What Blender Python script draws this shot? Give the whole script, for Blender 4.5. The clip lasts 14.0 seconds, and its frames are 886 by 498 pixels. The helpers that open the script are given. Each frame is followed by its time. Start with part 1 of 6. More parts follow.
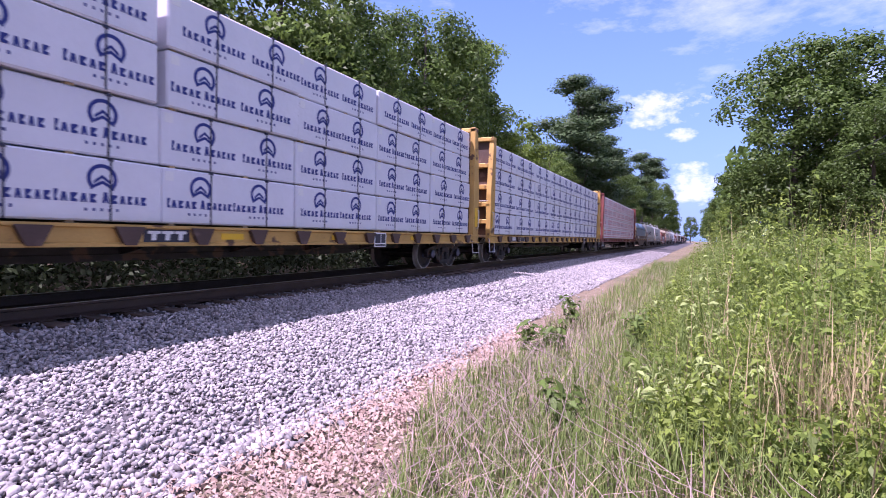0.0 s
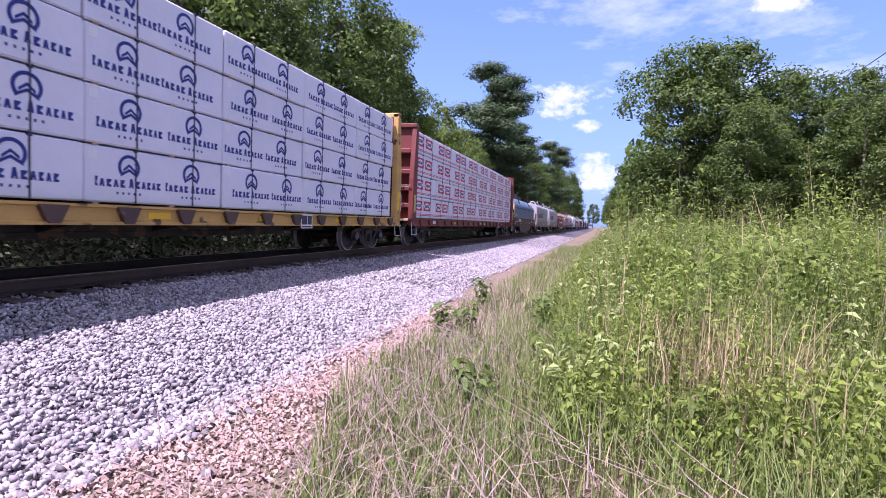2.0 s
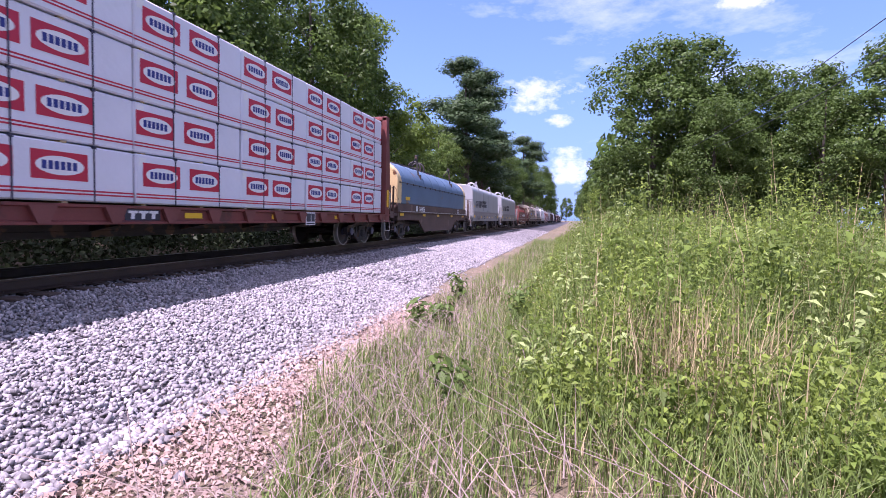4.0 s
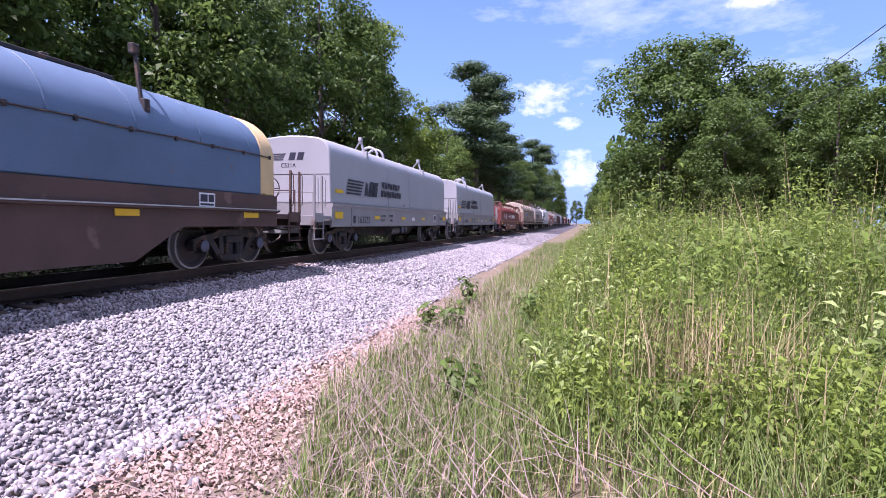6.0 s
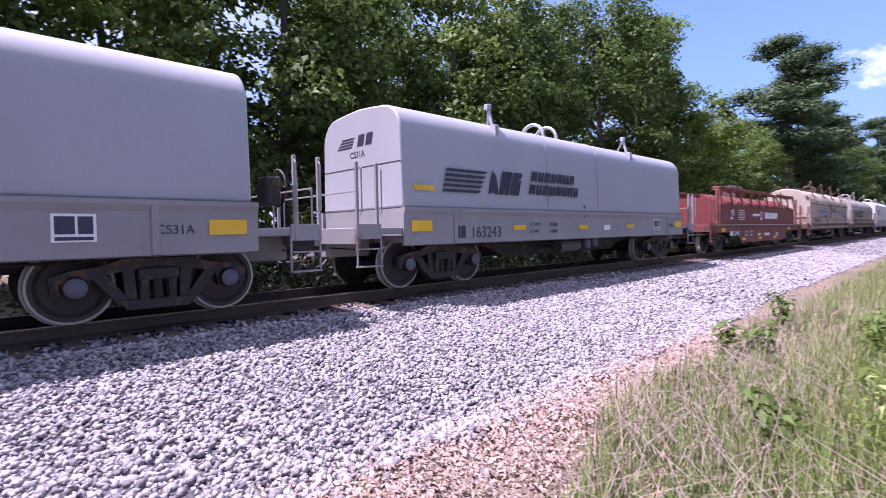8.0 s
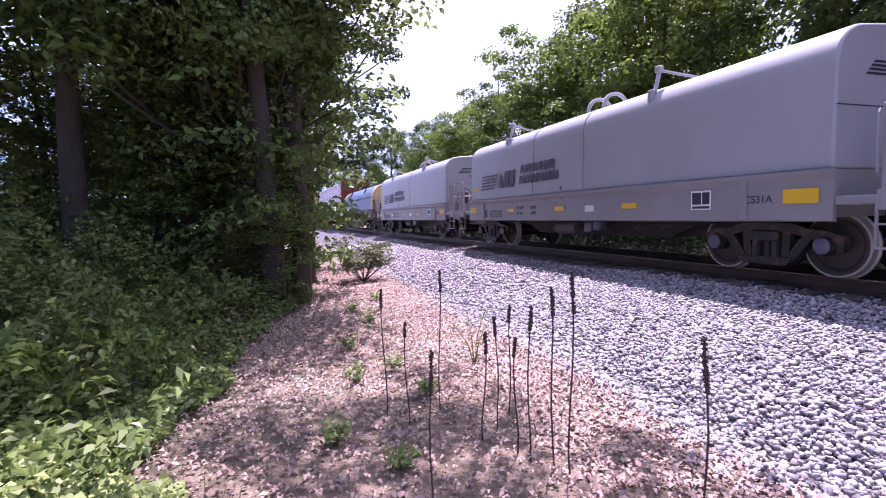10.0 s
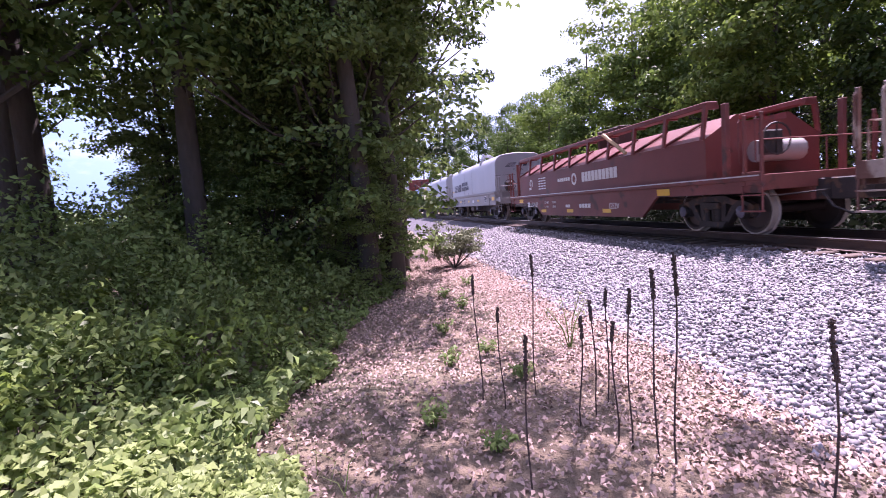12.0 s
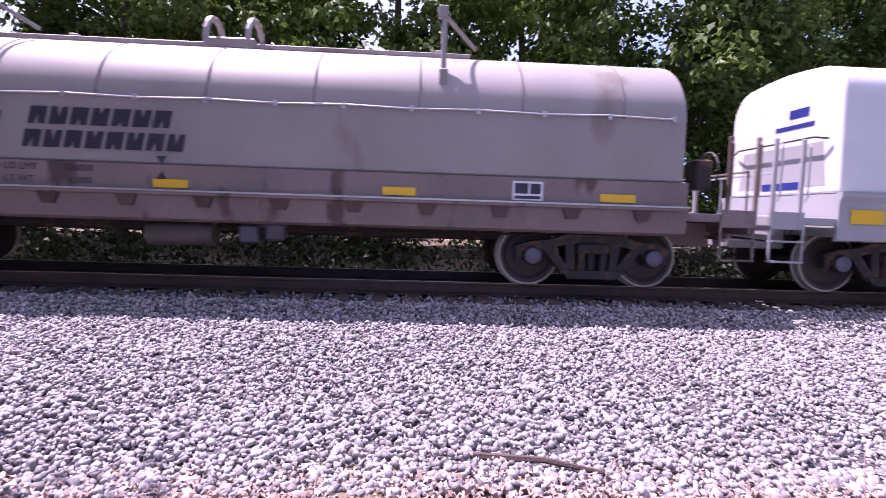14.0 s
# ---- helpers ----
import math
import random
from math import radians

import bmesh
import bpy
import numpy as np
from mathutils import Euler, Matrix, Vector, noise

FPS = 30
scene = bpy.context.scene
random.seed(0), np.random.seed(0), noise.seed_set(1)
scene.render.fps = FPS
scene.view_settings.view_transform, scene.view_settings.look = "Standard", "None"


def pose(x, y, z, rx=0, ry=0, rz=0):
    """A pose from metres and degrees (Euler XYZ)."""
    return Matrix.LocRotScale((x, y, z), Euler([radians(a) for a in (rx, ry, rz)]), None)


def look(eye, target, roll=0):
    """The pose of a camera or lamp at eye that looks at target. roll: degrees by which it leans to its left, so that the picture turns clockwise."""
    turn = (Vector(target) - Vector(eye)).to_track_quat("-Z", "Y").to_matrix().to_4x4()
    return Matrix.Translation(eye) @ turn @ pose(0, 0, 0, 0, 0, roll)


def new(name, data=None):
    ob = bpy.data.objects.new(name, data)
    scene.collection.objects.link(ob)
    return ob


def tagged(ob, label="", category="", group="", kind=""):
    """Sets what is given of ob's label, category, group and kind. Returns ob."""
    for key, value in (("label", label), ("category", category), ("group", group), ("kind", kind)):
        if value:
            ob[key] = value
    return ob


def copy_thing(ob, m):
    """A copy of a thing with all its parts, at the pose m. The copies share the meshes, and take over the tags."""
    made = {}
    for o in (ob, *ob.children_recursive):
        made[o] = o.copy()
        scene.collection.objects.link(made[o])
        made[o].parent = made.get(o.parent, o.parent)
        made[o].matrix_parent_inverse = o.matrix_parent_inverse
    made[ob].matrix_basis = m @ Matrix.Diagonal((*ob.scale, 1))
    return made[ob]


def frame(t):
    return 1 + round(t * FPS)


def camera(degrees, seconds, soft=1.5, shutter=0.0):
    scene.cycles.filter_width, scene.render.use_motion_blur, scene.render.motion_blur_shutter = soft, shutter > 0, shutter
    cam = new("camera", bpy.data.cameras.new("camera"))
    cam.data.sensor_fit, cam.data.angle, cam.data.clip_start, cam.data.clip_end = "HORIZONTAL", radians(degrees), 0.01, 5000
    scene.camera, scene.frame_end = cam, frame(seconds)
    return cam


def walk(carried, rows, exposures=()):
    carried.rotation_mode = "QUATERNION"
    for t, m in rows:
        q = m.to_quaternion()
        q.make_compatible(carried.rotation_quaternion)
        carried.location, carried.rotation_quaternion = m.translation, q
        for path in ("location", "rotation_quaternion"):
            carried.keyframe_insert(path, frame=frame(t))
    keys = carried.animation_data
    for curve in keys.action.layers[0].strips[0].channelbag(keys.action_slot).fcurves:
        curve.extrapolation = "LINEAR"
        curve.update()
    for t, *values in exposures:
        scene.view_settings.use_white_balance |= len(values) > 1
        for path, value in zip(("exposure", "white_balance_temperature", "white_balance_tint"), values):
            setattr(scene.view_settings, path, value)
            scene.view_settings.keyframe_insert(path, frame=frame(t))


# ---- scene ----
cam = camera(82.0, 14.0, soft=0.7, shutter=0.08)
EYE = (0.0, 0.0, 1.02)
YC = 8.35
PATH = (
    (0, -63.35, -1.5, 1.22),
    (0.5, -69.82, -2.28, 0.81),
    (1, -70.04, -2.32, 0.75),
    (1.5, -71.48, -3.25, 1.43),
    (2, -72.96, -3.13, 2.13),
    (2.5, -73.59, -3.75, 1.86),
    (3, -75.31, -3.82, 1.85),
    (3.2, -75.89, -3.69, 1.7),
    (5.5, -74.85, -3.2, 0.82),
    (6, -74.62, -3.11, 0.79),
    (6.5, -74.72, -3.47, 0.72),
    (7, -73.44, -3.52, 0.7),
    (7.2, -72.57, -3.32, 0.53),
    (9.3, 39.55, 1.16, 0.36),
    (9.5, 49.33, 0.91, 0.97),
    (10, 70.95, -3.78, -1.48),
    (10.5, 84.09, -4.11, -2.75),
    (11, 85.30, -4.36, -3.18),
    (11.5, 85.02, -4.52, -3.27),
    (12, 81.15, -4.92, -4.29),
    (12.5, 60.70, -6.54, -1.85),
    (13, 43.55, -5.57, -0.11),
    (13.5, 18.62, -4.58, 2.29),
    (14, -2.91, -3.96, 1.83),
)


def aim(yaw, pitch, roll):
    y, p = radians(yaw), radians(pitch)
    ahead = Vector((-math.sin(y) * math.cos(p), math.cos(y) * math.cos(p), math.sin(p)))
    return look(EYE, Vector(EYE) + ahead, roll)


walk(cam, [(t, aim(a, b, c)) for t, a, b, c in PATH],
     exposures=((0.0, 1.1, 5800, 51), (7.2, 1.1, 5800, 42), (9.3, 1.38, 5750, 52), (10.5, 1.5, 5850, 51), (12.5, 1.45, 5950, 53), (14.0, 1.24, 6000, 54)))

# ---- light ----
world = bpy.data.worlds.new("sky")
scene.world = world
world.use_nodes = True
wn, wl = world.node_tree.nodes, world.node_tree.links
sky = wn.new("ShaderNodeTexSky")
sky.sky_type, sky.sun_disc = "NISHITA", False
sky.sun_elevation, sky.sun_rotation = radians(64), radians(-52)
sky.air_density, sky.dust_density, sky.ozone_density = 1.0, 1.6, 0.5
wco = wn.new("ShaderNodeTexCoord")


def wmath(op, a, b=None, clamp=False):
    m = wn.new("ShaderNodeMath")
    m.operation, m.use_clamp = op, clamp
    for k, v in enumerate((a, b)):
        if isinstance(v, (int, float)):
            m.inputs[k].default_value = v
        elif v is not None:
            wl.new(v, m.inputs[k])
    return m.outputs[0]


def wnoise(scale, stretch, place, turn=(0, 0, 0), rough=0.55):
    mp = wn.new("ShaderNodeMapping")
    mp.inputs["Scale"].default_value, mp.inputs["Location"].default_value, mp.inputs["Rotation"].default_value = stretch, place, turn
    t = wn.new("ShaderNodeTexNoise")
    t.inputs["Scale"].default_value, t.inputs["Detail"].default_value, t.inputs["Roughness"].default_value = scale, 8, rough
    wl.new(wco.outputs["Generated"], mp.inputs["Vector"])
    wl.new(mp.outputs["Vector"], t.inputs["Vector"])
    return t.outputs[0]


def wmix(factor, a, rgb):
    m = wn.new("ShaderNodeMix")
    m.data_type = "RGBA"
    m.inputs["B"].default_value = (*rgb, 1)
    wl.new(factor, m.inputs["Factor"])
    wl.new(a, m.inputs["A"])
    return m.outputs["Result"]


def along(v):
    d = wn.new("ShaderNodeVectorMath")
    d.operation, d.inputs[1].default_value = "DOT_PRODUCT", v
    wl.new(wco.outputs["Generated"], d.inputs[0])
    return d.outputs["Value"]


def heap(azimuth, elevation, wide, tall):
    """One small fair-weather cloud: an oval patch of sky with a ragged edge."""
    a, e = radians(azimuth), radians(elevation)
    u = wmath("DIVIDE", along((math.cos(a), -math.sin(a), 0)), math.tan(radians(wide)))
    v = wmath("DIVIDE", wmath("SUBTRACT", along((0, 0, 1)), math.sin(e)), math.tan(radians(tall)))
    r = wmath("ADD", wmath("MULTIPLY", u, u), wmath("MULTIPLY", v, v))
    ahead = wmath("GREATER_THAN", along((math.sin(a), math.cos(a), 0)), 0.5)
    body = wmath("SUBTRACT", wmath("ADD", wmath("MULTIPLY", PUFF, 4.6), -1.75), r)
    return wmath("MULTIPLY", wmath("MULTIPLY", body, 0.75, True), ahead)


hue = wn.new("ShaderNodeHueSaturation")
hue.inputs["Hue"].default_value, hue.inputs["Saturation"].default_value = 0.485, 1.12
wl.new(sky.outputs[0], hue.inputs["Color"])
height = along((0, 0, 1))
haze = wmath("SUBTRACT", 0.72, wmath("MULTIPLY", height, 0.95), True)
tint = wmix(haze, hue.outputs[0], (2.8, 5.3, 8.9))
glare = wmath("MULTIPLY", wmath("SUBTRACT", along((-0.343, 0.271, 0.9)), 0.25, True), 1.5, True)
tint = wmix(glare, tint, (9.5, 10.3, 11.5))
STREAK = wnoise(1.5, (1.2, 2.6, 7.0), (0.35, 0.2, 0.1), (0.25, 0.3, 0.5), 0.62)
PUFF = wnoise(13.0, (1, 1, 1.8), (0.1, 0.4, 0.0), rough=0.65)
tint = wmix(wmath("MULTIPLY", wmath("SUBTRACT", STREAK, 0.53, True), 2.6, True), tint, (9.0, 10.0, 12.0))
for az, el, wd, tl in ((85.6, 13.2, 5.0, 2.1), (88.3, 10.6, 2.2, 0.9), (105.5, 20.5, 3.4, 1.6), (89.5, 6.0, 3.2, 2.4)):
    tint = wmix(heap(az, el, wd, tl), tint, (11.5, 12.0, 13.0))
wl.new(tint, wn["Background"].inputs[0])
wn["Background"].inputs[1].default_value = 0.068
sun = new("sun", bpy.data.lights.new("sun", "SUN"))
sun.data.energy, sun.data.angle, sun.data.color = 5.0, radians(0.5), (1.0, 0.95, 0.88)
sun.matrix_world = look((0, 0, 30), (0.38, -0.30, 29.0))

# ---- materials ----
MATS = {}


def surface(name, rgb, rough=0.6, metal=0.0, vary=0.25, scale=1.5, fine=40.0, bump=0.15, spot=None, island=0.0, leaf=0.0, stretch=(1, 1, 1), pick=False):
    """Paint, steel, stone or leaf: two scales of variation, optional spots (rgb, threshold, scale), optional shade per island."""
    if name in MATS:
        return MATS[name]
    m = MATS[name] = bpy.data.materials.new(name)
    m.use_nodes = True
    n, l = m.node_tree.nodes, m.node_tree.links
    bsdf = n["Principled BSDF"]
    co, mp = n.new("ShaderNodeTexCoord"), n.new("ShaderNodeMapping")
    mp.inputs["Scale"].default_value = stretch
    l.new(co.outputs["Object"], mp.inputs[0])
    big, small = n.new("ShaderNodeTexNoise"), n.new("ShaderNodeTexNoise")
    big.inputs["Scale"].default_value, small.inputs["Scale"].default_value = scale, fine
    big.inputs["Detail"].default_value, small.inputs["Detail"].default_value = 5, 3
    for t in (big, small):
        l.new(mp.outputs[0], t.inputs["Vector"])
    add = n.new("ShaderNodeMath")
    add.operation = "ADD"
    half = n.new("ShaderNodeMath")
    half.operation, half.inputs[1].default_value = "MULTIPLY", 0.35
    l.new(small.outputs[0], half.inputs[0])
    l.new(big.outputs[0], add.inputs[0])
    l.new(half.outputs[0], add.inputs[1])
    value = add.outputs[0]
    if island or pick:
        src = n.new("ShaderNodeObjectInfo").outputs["Random"] if pick else n.new("ShaderNodeNewGeometry").outputs["Random Per Island"]
        k = n.new("ShaderNodeMath")
        k.operation, k.inputs[1].default_value = "MULTIPLY_ADD", island or 0.5
        l.new(src, k.inputs[0])
        l.new(value, k.inputs[2])
        value = k.outputs[0]
    rg = n.new("ShaderNodeMapRange")
    rg.inputs[1].default_value, rg.inputs[2].default_value = 0.35, 1.0 + (island or (0.5 if pick else 0))
    rg.inputs[3].default_value, rg.inputs[4].default_value = 0, 1
    l.new(value, rg.inputs[0])
    mix = n.new("ShaderNodeMix")
    mix.data_type = "RGBA"
    mix.inputs["A"].default_value = (*[max(c * (1 - vary), 0) for c in rgb], 1)
    mix.inputs["B"].default_value = (*[min(c * (1 + vary), 1) for c in rgb], 1)
    l.new(rg.outputs[0], mix.inputs["Factor"])
    colour = mix.outputs["Result"]
    if spot:
        s, ramp, mx = n.new("ShaderNodeTexNoise"), n.new("ShaderNodeValToRGB"), n.new("ShaderNodeMix")
        s.inputs["Scale"].default_value, s.inputs["Detail"].default_value = spot[2], 7
        l.new(mp.outputs[0], s.inputs["Vector"])
        ramp.color_ramp.elements[0].position, ramp.color_ramp.elements[1].position = spot[1], spot[1] + 0.05
        mx.data_type = "RGBA"
        mx.inputs["B"].default_value = (*spot[0], 1)
        l.new(s.outputs[0], ramp.inputs[0])
        l.new(ramp.outputs[0], mx.inputs["Factor"])
        l.new(colour, mx.inputs["A"])
        colour = mx.outputs["Result"]
    l.new(colour, bsdf.inputs["Base Color"])
    bsdf.inputs["Roughness"].default_value, bsdf.inputs["Metallic"].default_value = rough, metal
    if bump:
        b = n.new("ShaderNodeBump")
        b.inputs["Strength"].default_value, b.inputs["Distance"].default_value = bump, 0.02
        l.new(small.outputs[0], b.inputs["Height"])
        l.new(b.outputs[0], bsdf.inputs["Normal"])
    if leaf:
        tr, ms = n.new("ShaderNodeBsdfTranslucent"), n.new("ShaderNodeMixShader")
        l.new(colour, tr.inputs[0])
        ms.inputs[0].default_value = leaf
        l.new(bsdf.outputs[0], ms.inputs[1])
        l.new(tr.outputs[0], ms.inputs[2])
        l.new(ms.outputs[0], n["Material Output"].inputs[0])
        bsdf.inputs["Specular IOR Level"].default_value = 0.25
    return m


STEEL = surface("dark_steel", (0.026, 0.021, 0.021), 0.65, 0.0, 0.4, 3, 50, 0.3, ((0.09, 0.05, 0.03), 0.56, 4))
RIM = surface("worn_rim", (0.40, 0.37, 0.34), 0.4, 0.2, 0.2)
HUB = surface("hub_steel", (0.12, 0.12, 0.16), 0.5, 0.3, 0.3)
WHEEL = surface("wheel_steel", (0.06, 0.045, 0.042), 0.6, 0.2, 0.3)
GREY = surface("white_grey_paint", (0.345, 0.35, 0.365), 0.42, 0, 0.10, 0.8, 30, 0.04, stretch=(1, 1, 0.35))
GREYB = surface("grey_sill_paint", (0.25, 0.245, 0.245), 0.5, 0, 0.16, 1.0, 30, 0.06, ((0.22, 0.17, 0.15), 0.66, 1.2))
DULLSILL = surface("grimy_sill_paint", (0.20, 0.16, 0.148), 0.65, 0, 0.3, 1.1, 26, 0.1, ((0.09, 0.06, 0.05), 0.58, 1.4), stretch=(1, 1, 0.5))
DULL = surface("dusty_grey_paint", (0.30, 0.275, 0.265), 0.55, 0, 0.16, 0.9, 26, 0.06, ((0.22, 0.18, 0.16), 0.6, 0.8), stretch=(1, 1, 0.4))
TAN = surface("rusting_cream_paint", (0.41, 0.345, 0.275), 0.6, 0, 0.26, 1.0, 26, 0.1, ((0.10, 0.045, 0.03), 0.572, 3.0))
BLUE = surface("faded_blue_paint", (0.092, 0.148, 0.23), 0.45, 0, 0.22, 0.8, 26, 0.08, ((0.20, 0.10, 0.06), 0.645, 1.3))
CREAM = surface("faded_yellow_paint", (0.62, 0.45, 0.22), 0.5, 0, 0.2, 1.2, 26, 0.08, ((0.13, 0.05, 0.02), 0.62, 3))
BROWN = surface("rusty_brown_paint", (0.085, 0.05, 0.04), 0.7, 0, 0.35, 1.2, 30, 0.15, ((0.16, 0.10, 0.08), 0.63, 2))
RED = surface("oxide_red_paint", (0.165, 0.038, 0.032), 0.55, 0, 0.25, 0.9, 28, 0.08, ((0.10, 0.03, 0.025), 0.62, 1.4))
MAROON = surface("weathered_maroon_paint", (0.17, 0.05, 0.042), 0.6, 0, 0.3, 1.0, 28, 0.1, ((0.07, 0.03, 0.025), 0.6, 1.6))
YELLOW = surface("weathered_yellow_paint", (0.50, 0.30, 0.08), 0.6, 0, 0.25, 1.5, 30, 0.1, ((0.11, 0.055, 0.03), 0.60, 2.5))
STRIPE = surface("yellow_reflector", (0.75, 0.46, 0.02), 0.4, 0, 0.1)
WHITE = surface("white_letters", (0.75, 0.75, 0.75), 0.6, 0, 0.08)
NAVY = surface("navy_print", (0.02, 0.03, 0.2), 0.5, 0, 0.1)
BLACK = surface("black_letters", (0.03, 0.03, 0.05), 0.5, 0, 0.2)
WRAP = surface("white_lumber_wrap", (0.70, 0.70, 0.76), 0.38, 0, 0.06, 1.2, 9, 0.35)
WOOD = surface("raw_lumber", (0.45, 0.32, 0.18), 0.7, 0, 0.25, 3, 30, 0.2)
STRAP = surface("black_strap", (0.03, 0.03, 0.06), 0.5, 0, 0.1)
PRINT = surface("red_print", (0.50, 0.02, 0.05), 0.45, 0, 0.08)
PALE = surface("pale_steel", (0.55, 0.55, 0.56), 0.4, 0.5, 0.15)
RAIL = surface("rusty_rail", (0.085, 0.05, 0.038), 0.6, 0.2, 0.35, 2, 40, 0.2)
HEAD = surface("polished_railhead", (0.45, 0.43, 0.42), 0.28, 0.9, 0.15)
TIE = surface("weathered_tie", (0.10, 0.07, 0.055), 0.85, 0, 0.35, 3, 30, 0.4, pick=True)
STONE = surface("ballast_stone", (0.285, 0.262, 0.268), 0.7, 0, 0.72, 3, 60, 0.25, island=1.6)
STONE1 = surface("loose_stone", (0.30, 0.276, 0.282), 0.75, 0, 0.55, 3, 60, 0.25, pick=True)
# bed far darker than the stones: shade in their gaps, put into the colour
BED = surface("ballast_gap_shade", (0.06, 0.053, 0.06), 0.85, 0, 0.5, 6, 32, 0.9, ((0.07, 0.065, 0.07), 0.55, 26))
BARK = surface("bark", (0.075, 0.06, 0.048), 0.9, 0, 0.4, 3, 18, 0.6, stretch=(1, 1, 0.3))
LEAF = surface("broad_leaf", (0.085, 0.14, 0.03), 0.5, 0, 0.6, 0.25, 3, 0, island=0.55, leaf=0.4)
LEAF2 = surface("bright_leaf", (0.15, 0.22, 0.04), 0.5, 0, 0.6, 0.3, 3, 0, island=0.5, leaf=0.45)
MIDLEAF = surface("mid_leaf", (0.105, 0.165, 0.035), 0.5, 0, 0.65, 0.3, 3, 0, island=0.5, leaf=0.4)
NEEDLE = surface("needle_leaf", (0.055, 0.095, 0.034), 0.6, 0, 0.5, 0.4, 3, 0, island=0.5, leaf=0.25)
# leaf green darkened: the woods' and train's shade is put into this colour
SHADELEAF = surface("shade_painted_leaf", (0.03, 0.045, 0.016), 0.6, 0, 0.5, 0.4, 4, 0, island=0.5, leaf=0.12)
VINE = surface("vine_leaf", (0.17, 0.24, 0.065), 0.45, 0, 0.6, 0.5, 4, 0, island=0.55, leaf=0.35)
GRASS = surface("green_grass", (0.165, 0.232, 0.062), 0.6, 0, 0.5, 0.5, 4, 0, island=0.6, leaf=0.3)
STRAW = surface("dry_grass", (0.42, 0.34, 0.19), 0.75, 0, 0.35, 0.6, 4, 0, island=0.6, leaf=0.2)
WEED = surface("weed_leaf", (0.195, 0.265, 0.045), 0.5, 0, 0.65, 0.6, 4, 0, island=0.6, leaf=0.4)
LITTER = surface("dead_leaf", (0.37, 0.265, 0.22), 0.75, 0, 0.5, 1.0, 6, 0, island=0.7, leaf=0.1)
TWIG = surface("dead_stalk", (0.075, 0.05, 0.045), 0.85, 0, 0.4, 6, 60, 0.4)
# lighter vine green: paints sunlight on the creeper, also one of the weed greens
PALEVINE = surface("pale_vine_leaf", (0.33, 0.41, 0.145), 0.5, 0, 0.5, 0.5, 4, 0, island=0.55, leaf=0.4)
POLEWOOD = surface("pole_wood", (0.17, 0.13, 0.10), 0.85, 0, 0.3, 2, 20, 0.4, stretch=(1, 1, 0.2))


def ground_material():
    m = bpy.data.materials.new("soil_and_litter")
    m.use_nodes = True
    n, l = m.node_tree.nodes, m.node_tree.links
    bsdf = n["Principled BSDF"]
    co = n.new("ShaderNodeTexCoord")
    a, b, c = (n.new("ShaderNodeTexNoise") for _ in range(3))
    for t, s in ((a, 0.35), (b, 7), (c, 45)):
        t.inputs["Scale"].default_value, t.inputs["Detail"].default_value = s, 6
        l.new(co.outputs["Object"], t.inputs["Vector"])
    r1 = n.new("ShaderNodeValToRGB")
    r1.color_ramp.elements[0].position, r1.color_ramp.elements[1].position = 0.42, 0.62
    r1.color_ramp.elements[0].color, r1.color_ramp.elements[1].color = (0.05, 0.07, 0.022, 1), (0.20, 0.15, 0.09, 1)
    l.new(a.outputs[0], r1.inputs[0])
    r2 = n.new("ShaderNodeValToRGB")
    r2.color_ramp.elements[0].position, r2.color_ramp.elements[1].position = 0.35, 0.7
    r2.color_ramp.elements[0].color, r2.color_ramp.elements[1].color = (0.10, 0.07, 0.05, 1), (0.29, 0.205, 0.15, 1)
    l.new(b.outputs[0], r2.inputs[0])
    mx = n.new("ShaderNodeMix")
    mx.data_type = "RGBA"
    mx.inputs["Factor"].default_value = 0.55
    l.new(r1.outputs[0], mx.inputs["A"])
    l.new(r2.outputs[0], mx.inputs["B"])
    l.new(mx.outputs["Result"], bsdf.inputs["Base Color"])
    bsdf.inputs["Roughness"].default_value = 0.9
    bp = n.new("ShaderNodeBump")
    bp.inputs["Strength"].default_value, bp.inputs["Distance"].default_value = 0.8, 0.04
    l.new(c.outputs[0], bp.inputs["Height"])
    l.new(bp.outputs[0], bsdf.inputs["Normal"])
    return m


